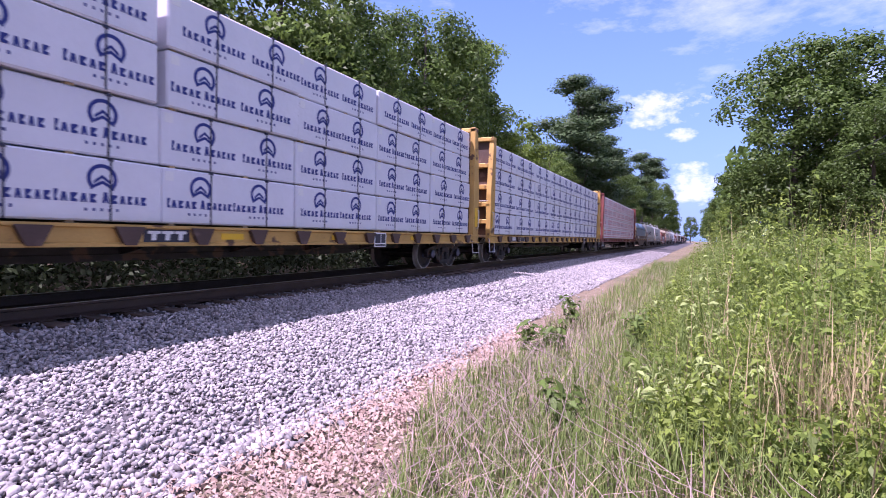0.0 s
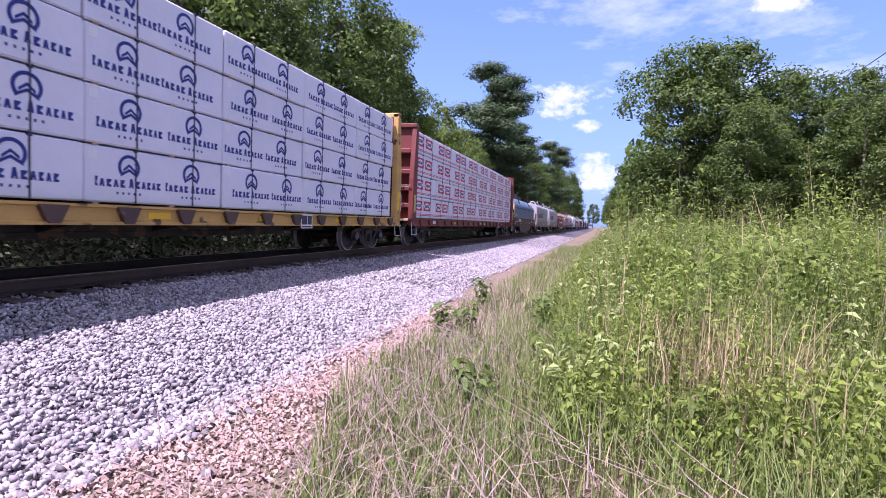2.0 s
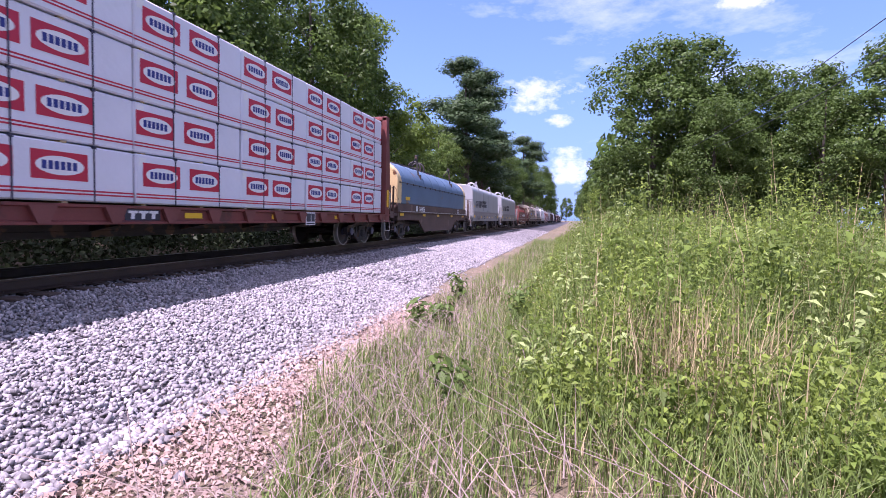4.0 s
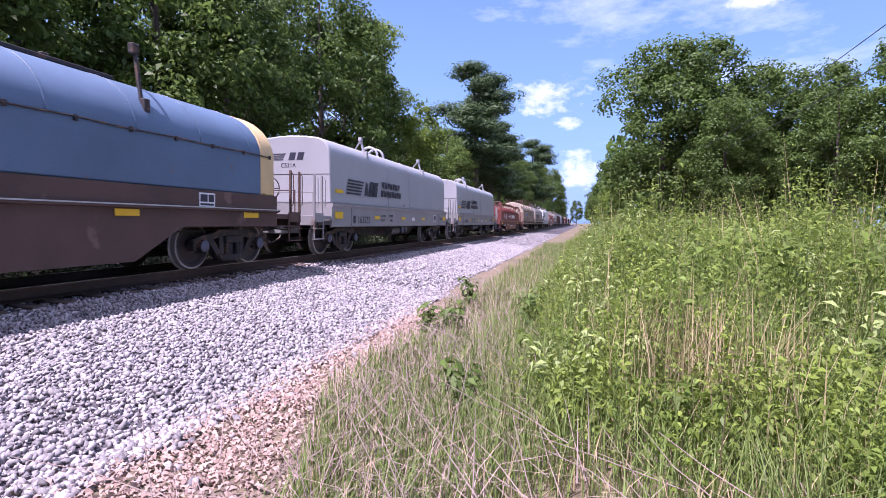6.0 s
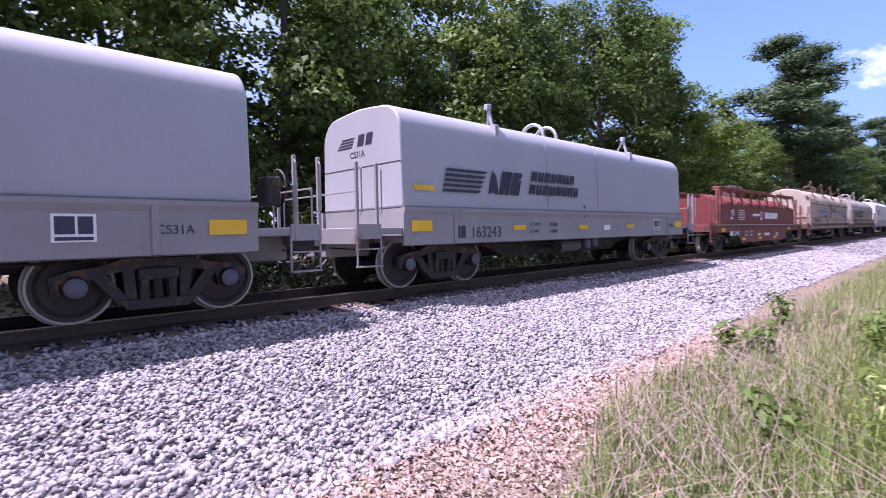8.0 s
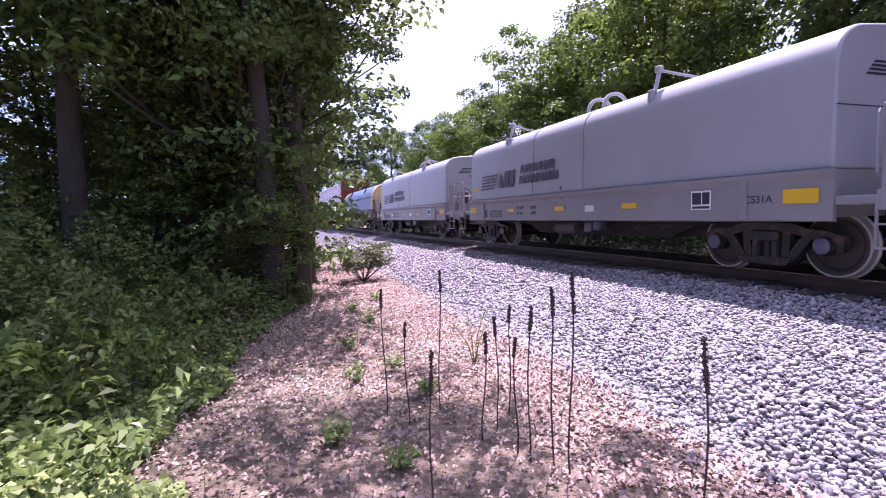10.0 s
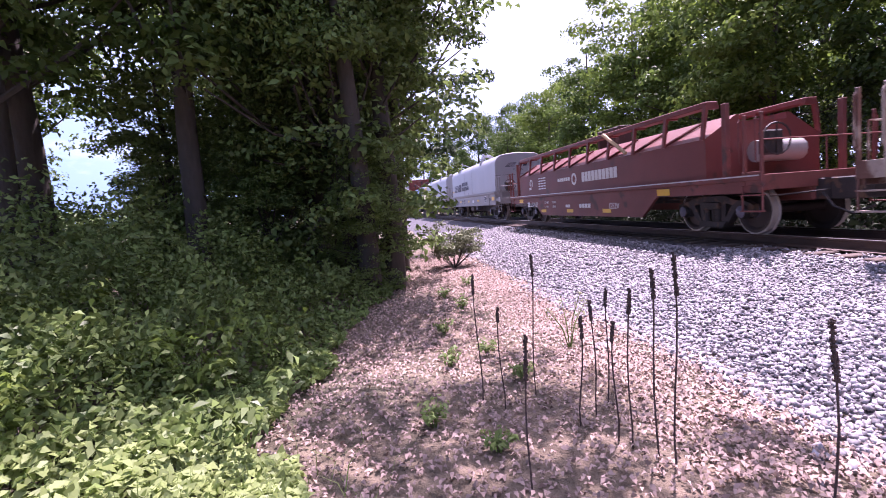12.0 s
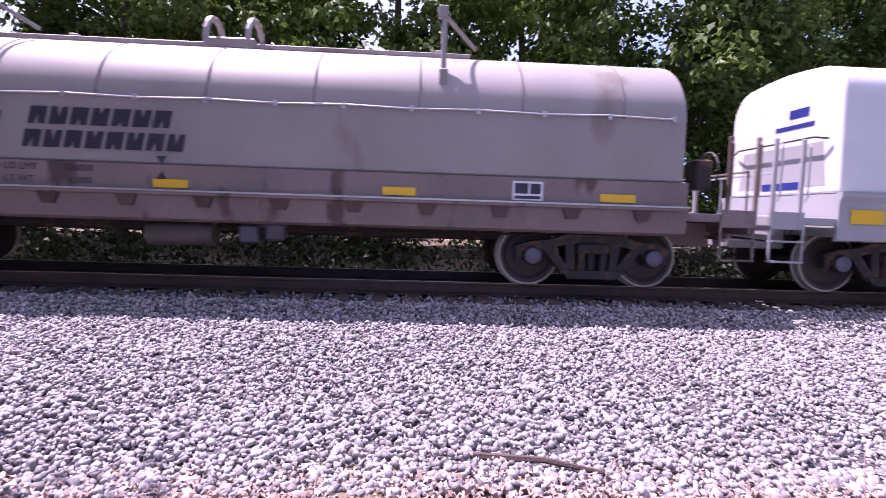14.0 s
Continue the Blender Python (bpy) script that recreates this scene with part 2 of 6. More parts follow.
# ---- mesh helpers ----
class Build:
    def __init__(self):
        self.v, self.f, self.m = [], [], []

    def add(self, verts, faces, m=0):
        k = len(self.v)
        self.v += [tuple(p) for p in verts]
        self.f += [[k + i for i in f] for f in faces]
        self.m += [m] * len(faces)
        return self

    def box(self, x0, x1, y0, y1, z0, z1, m=0, c=0.0):
        lo, hi = (x0, y0, z0), (x1, y1, z1)
        if not c:
            p = [(x, y, z) for x in (x0, x1) for y in (y0, y1) for z in (z0, z1)]
            return self.add(p, [(0, 1, 3, 2), (4, 6, 7, 5), (0, 4, 5, 1), (2, 3, 7, 6), (0, 2, 6, 4), (1, 5, 7, 3)], m)
        vs, at = [], {}
        for s in [(i, j, k) for i in (0, 1) for j in (0, 1) for k in (0, 1)]:
            for a in range(3):
                at[s, a] = len(vs)
                vs.append([(hi[d] if s[d] else lo[d]) + (0 if d == a else (-c if s[d] else c)) for d in range(3)])
        fs = []
        for a in range(3):
            b, d = [(1, 2), (0, 2), (0, 1)][a]
            for sa in (0, 1):
                ring = []
                for sb, sd in ((0, 0), (1, 0), (1, 1), (0, 1)):
                    s = [0, 0, 0]
                    s[a], s[b], s[d] = sa, sb, sd
                    ring.append(at[tuple(s), a])
                fs.append(ring)
            for sb in (0, 1):
                for sd in (0, 1):
                    s0, s1 = [0, 0, 0], [0, 0, 0]
                    s0[a], s1[a] = 0, 1
                    s0[b] = s1[b] = sb
                    s0[d] = s1[d] = sd
                    s0, s1 = tuple(s0), tuple(s1)
                    fs.append([at[s0, b], at[s1, b], at[s1, d], at[s0, d]])
        for s in [(i, j, k) for i in (0, 1) for j in (0, 1) for k in (0, 1)]:
            fs.append([at[s, 0], at[s, 1], at[s, 2]])
        return self.add(vs, fs, m)

    def prism(self, pts, x0, x1, m=0, axis="x"):
        """A flat outline drawn out along x (pts y, z) or y (pts x, z)."""
        n = len(pts)
        put = (lambda u, a, b: (u, a, b)) if axis == "x" else (lambda u, a, b: (a, u, b))
        vs = [put(x0, *p) for p in pts] + [put(x1, *p) for p in pts]
        return self.add(vs, [list(range(n))[::-1], list(range(n, 2 * n))] + [(i, (i + 1) % n, n + (i + 1) % n, n + i) for i in range(n)], m)

    def tube(self, pts, r, n=6, m=0, r1=None):
        pts = [Vector(p) for p in pts]
        vs, k = [], len(pts)
        for i, p in enumerate(pts):
            d = (pts[min(i + 1, k - 1)] - pts[max(i - 1, 0)]).normalized()
            a = d.orthogonal().normalized() if abs(d.z) > 0.95 else d.cross(Vector((0, 0, 1))).normalized()
            b = d.cross(a)
            rr = r + ((r1 if r1 is not None else r) - r) * i / max(k - 1, 1)
            vs += [p + (a * math.cos(q * math.tau / n) + b * math.sin(q * math.tau / n)) * rr for q in range(n)]
        fs = [(i * n + q, i * n + (q + 1) % n, (i + 1) * n + (q + 1) % n, (i + 1) * n + q) for i in range(k - 1) for q in range(n)]
        return self.add(vs, fs + [list(range(n))[::-1], list(range((k - 1) * n, k * n))], m)

    def lathe(self, prof, c, n=24, ms=None):
        """Turned about the y axis through c; prof: radius, y."""
        k = len(prof)
        vs = [(c[0] + r * math.cos(q * math.tau / n), c[1] + y, c[2] + r * math.sin(q * math.tau / n)) for r, y in prof for q in range(n)]
        for i in range(k - 1):
            if i == 0:
                base = len(self.v)
                self.v += vs
            fs = [[base + j for j in (i * n + q, i * n + (q + 1) % n, (i + 1) * n + (q + 1) % n, (i + 1) * n + q)] for q in range(n)]
            self.f += fs
            self.m += [ms[i] if ms else 0] * n
        return self


def mesh_of(name, b, mats, smooth=0):
    me = bpy.data.meshes.new(name)
    me.from_pydata(b.v, [], b.f)
    for m in mats if isinstance(mats, (list, tuple)) else [mats]:
        me.materials.append(m)
    me.polygons.foreach_set("material_index", b.m)
    bm = bmesh.new()
    bm.from_mesh(me)
    bmesh.ops.recalc_face_normals(bm, faces=bm.faces)
    bm.to_mesh(me)
    bm.free()
    if smooth:
        me.polygons.foreach_set("use_smooth", [True] * len(me.polygons))
        me.set_sharp_from_angle(angle=radians(smooth))
    return me


def part(name, b, mats, parent=None, label="", smooth=0, at=None):
    ob = new(name, b if isinstance(b, bpy.types.Mesh) else mesh_of(name, b, mats, smooth))
    ob.parent = parent
    if at is not None:
        ob.matrix_basis = at
    return tagged(ob, label)


def letters(text, size, material, parent, x, y, z, name="lettering", squeeze=1.0):
    """Raised paint letters on the side that faces -y, lower edge at z."""
    cu = bpy.data.curves.new(name, "FONT")
    cu.body, cu.size, cu.extrude = text, size * 1.35, 0.002
    tmp = bpy.data.objects.new(name, cu)
    me = bpy.data.meshes.new_from_object(tmp)
    bpy.data.objects.remove(tmp)
    me.materials.clear()
    me.materials.append(material)
    ob = part(name, me, None, parent, at=pose(x, y, z, 90) @ Matrix.Diagonal((squeeze, 1, 1, 1)))
    return ob


def quick(name, verts, faces, mats, smooth=False):
    """A mesh from arrays; every face has the same number of corners."""
    me = bpy.data.meshes.new(name)
    verts, faces = np.asarray(verts, np.float32), np.asarray(faces, np.int32)
    me.vertices.add(len(verts))
    me.vertices.foreach_set("co", verts.ravel())
    k = faces.shape[1]
    me.loops.add(faces.size)
    me.loops.foreach_set("vertex_index", faces.ravel())
    me.polygons.add(len(faces))
    me.polygons.foreach_set("loop_start", np.arange(0, faces.size, k, dtype=np.int32))
    me.polygons.foreach_set("loop_total", np.full(len(faces), k, np.int32))
    if smooth:
        me.polygons.foreach_set("use_smooth", np.ones(len(faces), bool))
    me.update(calc_edges=True)
    for m in mats if isinstance(mats, (list, tuple)) else [mats]:
        me.materials.append(m)
    return me


def unit(v):
    return v / np.maximum(np.linalg.norm(v, axis=1, keepdims=True), 1e-9)


def leaves(rng, centre, normal, size, aspect=0.55, fold=0.18):
    """Four-cornered folded leaves: base, side, tip, side."""
    n = len(centre)
    normal = unit(normal)
    along = unit(np.cross(normal, rng.normal(size=(n, 3))))
    side = np.cross(normal, along)
    s = (size * rng.uniform(0.65, 1.35, (n, 1)))
    lift = normal * s * fold
    v = np.stack([centre - along * s * 0.5, centre + side * s * aspect * 0.5 + lift, centre + along * s * 0.5 - lift * 0.6, centre - side * s * aspect * 0.5 + lift], 1).reshape(-1, 3)
    return v, np.arange(4 * n).reshape(n, 4)


def blades(rng, base, height, width, lean=0.35):
    """Bent grass blades as two stacked quads that taper."""
    n = len(base)
    a = rng.uniform(0, math.tau, n)
    d = np.stack([np.cos(a), np.sin(a), 0 * a], 1)
    w = np.stack([-np.sin(a), np.cos(a), 0 * a], 1) * (width * rng.uniform(0.6, 1.3, (n, 1)))
    h = np.asarray(height).reshape(-1, 1) * rng.uniform(0.55, 1.15, (n, 1))
    up = np.array([[0, 0, 1.0]])
    k = lean * rng.uniform(0.1, 1.4, (n, 1))
    p1, p2 = base + up * h * 0.55 + d * h * k * 0.3, base + up * h * (1 - 0.3 * k) + d * h * k
    v = np.stack([base - w, base + w, p1 + w * 0.8, p1 - w * 0.8, p2 + w * 0.15, p2 - w * 0.15], 1).reshape(-1, 3)
    i = np.arange(n)[:, None] * 6
    return v, np.concatenate([i + [0, 1, 2, 3], i + [3, 2, 4, 5]], 0)


def join(*sets):
    vs, fs, k = [], [], 0
    for v, f in sets:
        vs.append(v)
        fs.append(f + k)
        k += len(v)
    return np.concatenate(vs), np.concatenate(fs)


def wobble(x, y, s=1.0):
    return np.sin(x * 1.3 * s + 1.7 * np.sin(y * 0.7 * s)) * 0.5 + np.sin(y * 2.1 * s + 0.9 * x * s + 0.6) * 0.5


def ground_z(x, y):
    """Height of the soil: a flat strip beside the track, a low bank under the woods."""
    x, y = np.asarray(x, float), np.asarray(y, float)
    z = -0.6 + 0.035 * wobble(x, y) + 0.02 * wobble(x, y, 3.1)
    z = z - 0.18 * np.clip((y - 3.2) / 0.8, 0, 1) * (y < 16)
    z = z + 0.5 * np.clip((y - 11.5) / 4, 0, 1)
    z = z + 0.35 * np.clip((-y - 1.0) / 6, 0, 1) * np.clip((-x - 3) / 5, 0, 1)
    return z


def bed_z(y):
    """Top of the ballast: level under the ties, then a long shoulder to the soil."""
    y = np.asarray(y, float)
    return np.interp(y, [2.9, 3.3, 6.2, 6.75, 9.9, 10.4, 12.0], [-0.70, -0.60, -0.36, -0.245, -0.225, -0.30, -0.75])

# ---- ground, ballast, track ----
def grid(name, xs, ys, zf, mat):
    X, Y = np.meshgrid(xs, ys)
    v = np.stack([X, Y, zf(X, Y)], -1).reshape(-1, 3)
    nx, ny = len(xs), len(ys)
    i = np.arange(ny - 1)[:, None] * nx + np.arange(nx - 1)[None]
    f = np.stack([i, i + 1, i + nx + 1, i + nx], -1).reshape(-1, 4)
    return quick(name, v, f, mat, True)


far = [70, 110, 180, 320, 700, 2000]
xs = np.array([-v for v in far[::-1]] + list(np.arange(-60, 60.1, 0.5)) + far, float)
ys = np.array([-v for v in far[::-1]] + list(np.arange(-40, 3, 0.5)) + list(np.arange(3, 20, 0.25)) + [22, 26, 32, 45] + far, float)
ground = tagged(new("ground", grid("ground", xs, ys, ground_z, ground_material())), "brown soil with dead leaves and thin grass", "ground", kind="structure")

rng = np.random.default_rng(4)
bx = np.concatenate([np.arange(-300, -30, 3), np.arange(-30, 50, 0.25), np.arange(50, 420, 3)])
by = np.array([2.9, 3.1, 3.3, 3.7, 4.2, 4.7, 5.2, 5.7, 6.1, 6.4, 6.65, 6.9, 7.3, 7.8, 8.3, 8.8, 9.3, 9.8, 10.05, 10.3, 11, 12])
# dark sheet under the stones, painted as the shade between them
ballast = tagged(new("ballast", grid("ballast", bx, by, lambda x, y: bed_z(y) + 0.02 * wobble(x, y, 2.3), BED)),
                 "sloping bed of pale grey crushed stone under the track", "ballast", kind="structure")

ICO = bmesh.new()
bmesh.ops.create_icosphere(ICO, subdivisions=1, radius=1)
ICO_V = np.array([v.co[:] for v in ICO.verts])
ICO_F = np.array([[v.index for v in f.verts] for f in ICO.faces])
ICO.free()
BOX_V = np.array([(x, y, z) for x in (-0.75, 0.75) for y in (-0.75, 0.75) for z in (-0.75, 0.75)], float)
BOX_F = np.array([(0, 1, 3), (0, 3, 2), (4, 6, 7), (4, 7, 5), (0, 4, 5), (0, 5, 1), (2, 3, 7), (2, 7, 6), (0, 2, 6), (0, 6, 4), (1, 5, 7), (1, 7, 3)])
OCT_V = np.array([(1, 0, 0), (-1, 0, 0), (0, 1, 0), (0, -1, 0), (0, 0, 1), (0, 0, -1)], float)
OCT_F = np.array([(0, 2, 4), (2, 1, 4), (1, 3, 4), (3, 0, 4), (2, 0, 5), (1, 2, 5), (3, 1, 5), (0, 3, 5)])


def turns(rng, n):
    q = unit(rng.normal(size=(n, 4)))
    w, x, y, z = q.T
    return np.stack([1 - 2 * (y * y + z * z), 2 * (x * y - w * z), 2 * (x * z + w * y), 2 * (x * y + w * z), 1 - 2 * (x * x + z * z), 2 * (y * z - w * x),
                     2 * (x * z - w * y), 2 * (y * z + w * x), 1 - 2 * (x * x + y * y)], 1).reshape(n, 3, 3)


def rubble(name, rng, base_v, base_f, at, size):
    n = len(at)
    big = size * rng.uniform(0.62, 1.5, (n, 1, 1)) ** 1.3
    flake = np.stack([rng.uniform(0.8, 1.45, n), rng.uniform(0.65, 1.1, n), rng.uniform(0.38, 0.85, n)], 1)[:, None]
    shape = base_v[None] * (1 + rng.uniform(-0.42, 0.36, (n, len(base_v), 3))) * big * flake
    v = np.einsum("nij,nkj->nki", turns(rng, n), shape) + at[:, None]
    f = base_f[None] + np.arange(n)[:, None, None] * len(base_v)
    return quick(name, v.reshape(-1, 3), f.reshape(-1, 3), STONE)


def scatter(rng, n, x0, x1, y0, y1):
    x, y = rng.uniform(x0, x1, n), rng.uniform(y0, y1, n)
    return np.stack([x, y, np.maximum(bed_z(y), np.where(y < 3.3, ground_z(x, y), -9)) + rng.uniform(-0.018, 0.036, n)], 1)


near = scatter(rng, 104000, -9, 11, 2.78, 6.95)
tagged(part("near_stones", rubble("near_stones", rng, BOX_V, BOX_F, near, 0.0188), None, ballast), kind="stuff")
side = np.concatenate([scatter(rng, 34000, 11, 34, 3.05, 6.7), scatter(rng, 26000, -28, -9, 3.05, 6.7), scatter(rng, 12000, -9, 14, 6.85, 10.0), scatter(rng, 9000, 34, 70, 3.05, 6.7)])
side[-9000:, 2] += 0.01
tagged(part("far_stones", rubble("far_stones", rng, OCT_V, OCT_F, side, 0.031), None, ballast), kind="stuff")
strays = np.stack([rng.normal(0, 5.5, 1500), 3.05 - np.abs(rng.normal(0, 0.28, 1500)), 0 * np.arange(1500.0)], 1)
strays[:, 2] = ground_z(strays[:, 0], strays[:, 1]) + 0.012
tagged(part("stray_stones", rubble("stray_stones", rng, BOX_V, BOX_F, strays, 0.027), None, ballast), kind="stuff")

track = tagged(new("railway_track"), "single railway track of rusty rails on wooden ties", "railway track", kind="structure")
for y in (7.6, 9.035):
    b = Build()
    b.prism([(y - 0.075, -0.19), (y + 0.145, -0.19), (y + 0.145, -0.175), (y + 0.045, -0.15), (y + 0.045, -0.045), (y + 0.07, -0.035), (y + 0.07, -0.004), (y, -0.004), (y, -0.035), (y + 0.025, -0.045), (y + 0.025, -0.15), (y - 0.075, -0.175)], -300, 420)
    b.box(-300, 420, y + 0.004, y + 0.066, -0.008, 0.0, 1)
    part("rail", b, [RAIL, HEAD], track)


# ---- freight cars ----
R = 0.46


def wheelset_mesh():
    b = Build()
    for s in (-1, 1):
        prof = [(0.05, 0.10), (0.12, 0.10), (0.14, 0.05), (0.33, 0.02), (0.38, 0.065), (0.428, 0.066), (0.455, 0.065), (0.46, 0.06), (0.462, -0.05), (0.49, -0.06), (0.49, -0.08), (0.40, -0.08), (0.35, -0.03), (0.14, -0.04), (0.08, -0.08)]
        b.lathe([(r, s * y) for r, y in prof], (0, s * 0.765, 0), 28, [1, 1, 0, 0, 0, 2, 2, 2, 2, 2, 0, 0, 0, 0])
    b.tube([(0, -1.0, 0), (0, 1.0, 0)], 0.08, 10)
    return mesh_of("wheelset", b, [WHEEL, HUB, RIM], 40)


WHEELSET = wheelset_mesh()


def side_frame_mesh():
    b = Build()
    top = [(-1.12, 0.60), (-0.95, 0.66), (-0.62, 0.70), (-0.40, 0.78), (0.40, 0.78), (0.62, 0.70), (0.95, 0.66), (1.12, 0.60), (1.12, 0.50), (0.70, 0.56), (0.36, 0.64), (-0.36, 0.64), (-0.70, 0.56), (-1.12, 0.50)]
    b.prism(top, -0.07, 0.07, axis="y")
    for s in (-1, 1):
        b.prism([(s * 0.74, 0.58), (s * 0.58, 0.60), (s * 0.30, 0.22), (s * 0.44, 0.20)], -0.07, 0.07, axis="y")
        b.prism([(s * 0.40, 0.66), (s * 0.27, 0.66), (s * 0.25, 0.22), (s * 0.37, 0.22)], -0.06, 0.06, axis="y")
        b.prism([(s * 0.70, 0.62), (s * 0.76, 0.36), (s * 0.82, 0.34), (s * 0.80, 0.62)], -0.06, 0.06, axis="y")
        b.prism([(s * 1.14, 0.60), (s * 1.12, 0.38), (s * 1.04, 0.36), (s * 1.04, 0.60)], -0.06, 0.06, axis="y")
        b.lathe([(0.0, -0.17), (0.07, -0.17), (0.12, -0.14), (0.14, -0.08), (0.14, 0.06)], (s * 0.89, 0, R), 14, [1, 1, 0, 0])
        for q in (-0.1, 0.1):
            b.tube([(s * 0.16, q * 0.5, 0.24), (s * 0.16, q * 0.5, 0.52)], 0.06, 8)
    b.prism([(-0.46, 0.26), (-0.36, 0.14), (0.36, 0.14), (0.46, 0.26)], -0.11, 0.11, axis="y")
    b.tube([(0, 0, 0.24), (0, 0, 0.52)], 0.065, 8)
    b.box(-0.24, 0.24, -0.12, 0.12, 0.50, 0.66, c=0.02)
    return mesh_of("side_frame", b, [STEEL, HUB], 40)


SIDE_FRAME = side_frame_mesh()


def truck(car, x):
    b = Build()
    b.box(-0.22, 0.22, -0.95, 0.95, 0.52, 0.74, c=0.03)
    b.box(-0.5, -0.42, -0.7, 0.7, 0.3, 0.4)
    b.box(0.42, 0.5, -0.7, 0.7, 0.3, 0.4)
    t = part("truck", b, STEEL, car, at=pose(x, 0, 0))
    for y, turn in ((-1.0, 0), (1.0, 180)):
        part("side_frame", SIDE_FRAME, None, t, at=pose(0, y, 0, 0, 0, turn))
    for dx in (-0.89, 0.89):
        part("wheelset", WHEELSET, None, t, "wheel pair with a bright worn rim", at=pose(dx, 0, R))


def rod(b, *pts, r=0.014, m=0):
    return b.tube(pts, r, 5, m)


def coupler(car, x, d):
    """A knuckle coupler that points along d (-1 ahead, 1 behind), with its hoses."""
    b = Build()
    b.box(min(x, x + d * 0.75), max(x, x + d * 0.75), -0.09, 0.09, 0.74, 0.92, c=0.02)
    b.box(min(x + d * 0.7, x + d * 0.98), max(x + d * 0.7, x + d * 0.98), -0.17, 0.15, 0.70, 0.97, c=0.04)
    b.box(min(x + d * 0.25, x + d * 0.35), max(x + d * 0.25, x + d * 0.35), -0.3, 0.3, 0.62, 1.0)
    rod(b, (x + d * 0.2, -0.3, 0.75), (x + d * 0.45, -0.32, 0.5), (x + d * 0.75, -0.28, 0.38), (x + d * 0.98, -0.1, 0.5), r=0.024)
    rod(b, (x, -1.25, 0.95), (x + d * 0.1, -1.25, 0.75), (x + d * 0.35, -0.25, 0.8), r=0.014)
    part("coupler", b, STEEL, car)


def ladder(car, x, y, z0, z1, mat, w=0.42, along=True, name="ladder"):
    b = Build()
    n = max(2, int((z1 - z0) / 0.36))
    p = (lambda u, z, o=0: (x + u, y - o, z)) if along else (lambda u, z, o=0: (x - o, y + u, z))
    for u in (0, w):
        rod(b, p(u, z0), p(u, z1), r=0.02)
    for i in range(n + 1):
        z = z0 + 0.02 + i * (z1 - z0 - 0.04) / n
        rod(b, p(0, z, 0.03), p(w, z, 0.03), r=0.012)
    part(name, b, mat, car)


def sheet(name, x0, x1, z0, z1, y, mat, car, label=""):
    b = Build()
    b.box(x0, x1, y - 0.004, y, z0, z1)
    return part(name, b, mat, car, label)


def mark_bars(car, x, z, w, h, y, mat, n=1, name="lettering", slant=0.0):
    """Writing that stays unread: plain bars, one per word."""
    b = Build()
    step = w / n
    for i in range(n):
        a, e = x + i * step, x + (i + 0.82) * step
        b.prism([(a, z), (e, z), (e + slant, z + h), (a + slant, z + h)], y - 0.004, y, axis="y")
    return part(name, b, mat, car)


def word_bars(car, x, z, w, h, y, mat, n):
    """A word kept unread: a row of slanted strokes, each with a bite out of it."""
    step, sl = w / n, 0.05
    for i in range(n):
        a, e = x + i * step, x + (i + 0.8) * step
        m = (a + e) / 2
        b = Build()
        k = (0.62, 0.3, 0.45)[i % 3]
        if i % 2:
            out = [(a, z), (e, z), (e + sl, z + h), (m + 0.03 + sl, z + h), (m + sl * k, z + h * k), (m - 0.03 + sl, z + h), (a + sl, z + h)]
        else:
            out = [(a, z), (m - 0.03, z), (m + sl * k, z + h * k), (m + 0.03, z), (e, z), (e + sl, z + h), (a + sl, z + h)]
        b.prism(out, y - 0.004, y, axis="y")
        part("lettering_stroke", b, mat, car)


def stencil(car, x, y, z=1.05, w=0.5, h=0.36):
    b = Build()
    b.box(x, x + w, y - 0.004, y, z, z + h, 0)
    b.box(x + 0.03, x + w * 0.52, y - 0.007, y - 0.004, z + 0.09, z + h - 0.03, 1)
    b.box(x + w * 0.58, x + w - 0.03, y - 0.007, y - 0.004, z + 0.09, z + h - 0.03, 1)
    b.box(x + 0.03, x + w - 0.03, y - 0.007, y - 0.004, z + 0.02, z + 0.06, 1)
    part("stencil_panel", b, [WHITE, BLACK], car)


def horse_mark(car, x, z, w, h, y, mat, lead=5):
    """The railroad's emblem as plain shapes: slanted speed stripes, then one slanted block of two strokes."""
    b = Build()
    sl = h * 0.28
    for i in range(lead):
        zz = z + i * h / lead
        long = w * (0.40 + 0.07 * i / lead)
        b.prism([(x + sl * i / lead, zz), (x + long + 0.02 * i, zz), (x + long + 0.1 + 0.02 * i, zz + h / lead * 0.55), (x + sl * i / lead + 0.03, zz + h / lead * 0.55)], y - 0.004, y, axis="y")
    part("speed_stripes", b, mat, car)
    b = Build()
    u, t = x + w * 0.53, h * 0.34
    b.prism([(u, z), (u + t, z + h * 0.1), (u + t * 1.3, z), (u + t * 1.9, z), (u + t * 1.5, z + h * 0.75), (u + t * 0.8, z + h)], y - 0.004, y, axis="y")
    part("emblem", b, mat, car)
    for k in range(2):
        b = Build()
        q = u + t * (2.0 + 2.15 * k)
        at = lambda u, v: (q + t * u + sl * v, z + h * v)
        out = ([(0, 0), (0.75, 0), (0.92, 0.4), (1.1, 0), (1.85, 0), (1.85, 1), (0, 1)], [(0, 0), (1.85, 0), (1.85, 0.66), (1.2, 0.72), (1.85, 0.78), (1.85, 1), (0, 1)])[k]
        b.prism([at(u, v) for u, v in out], y - 0.004, y, axis="y")
        part("emblem_block", b, mat, car)


def arc(cx, cz, rx, rz, a0, a1, n):
    return [(cx + rx * math.cos(radians(a0 + (a1 - a0) * i / n)), cz + rz * math.sin(radians(a0 + (a1 - a0) * i / n))) for i in range(n + 1)]


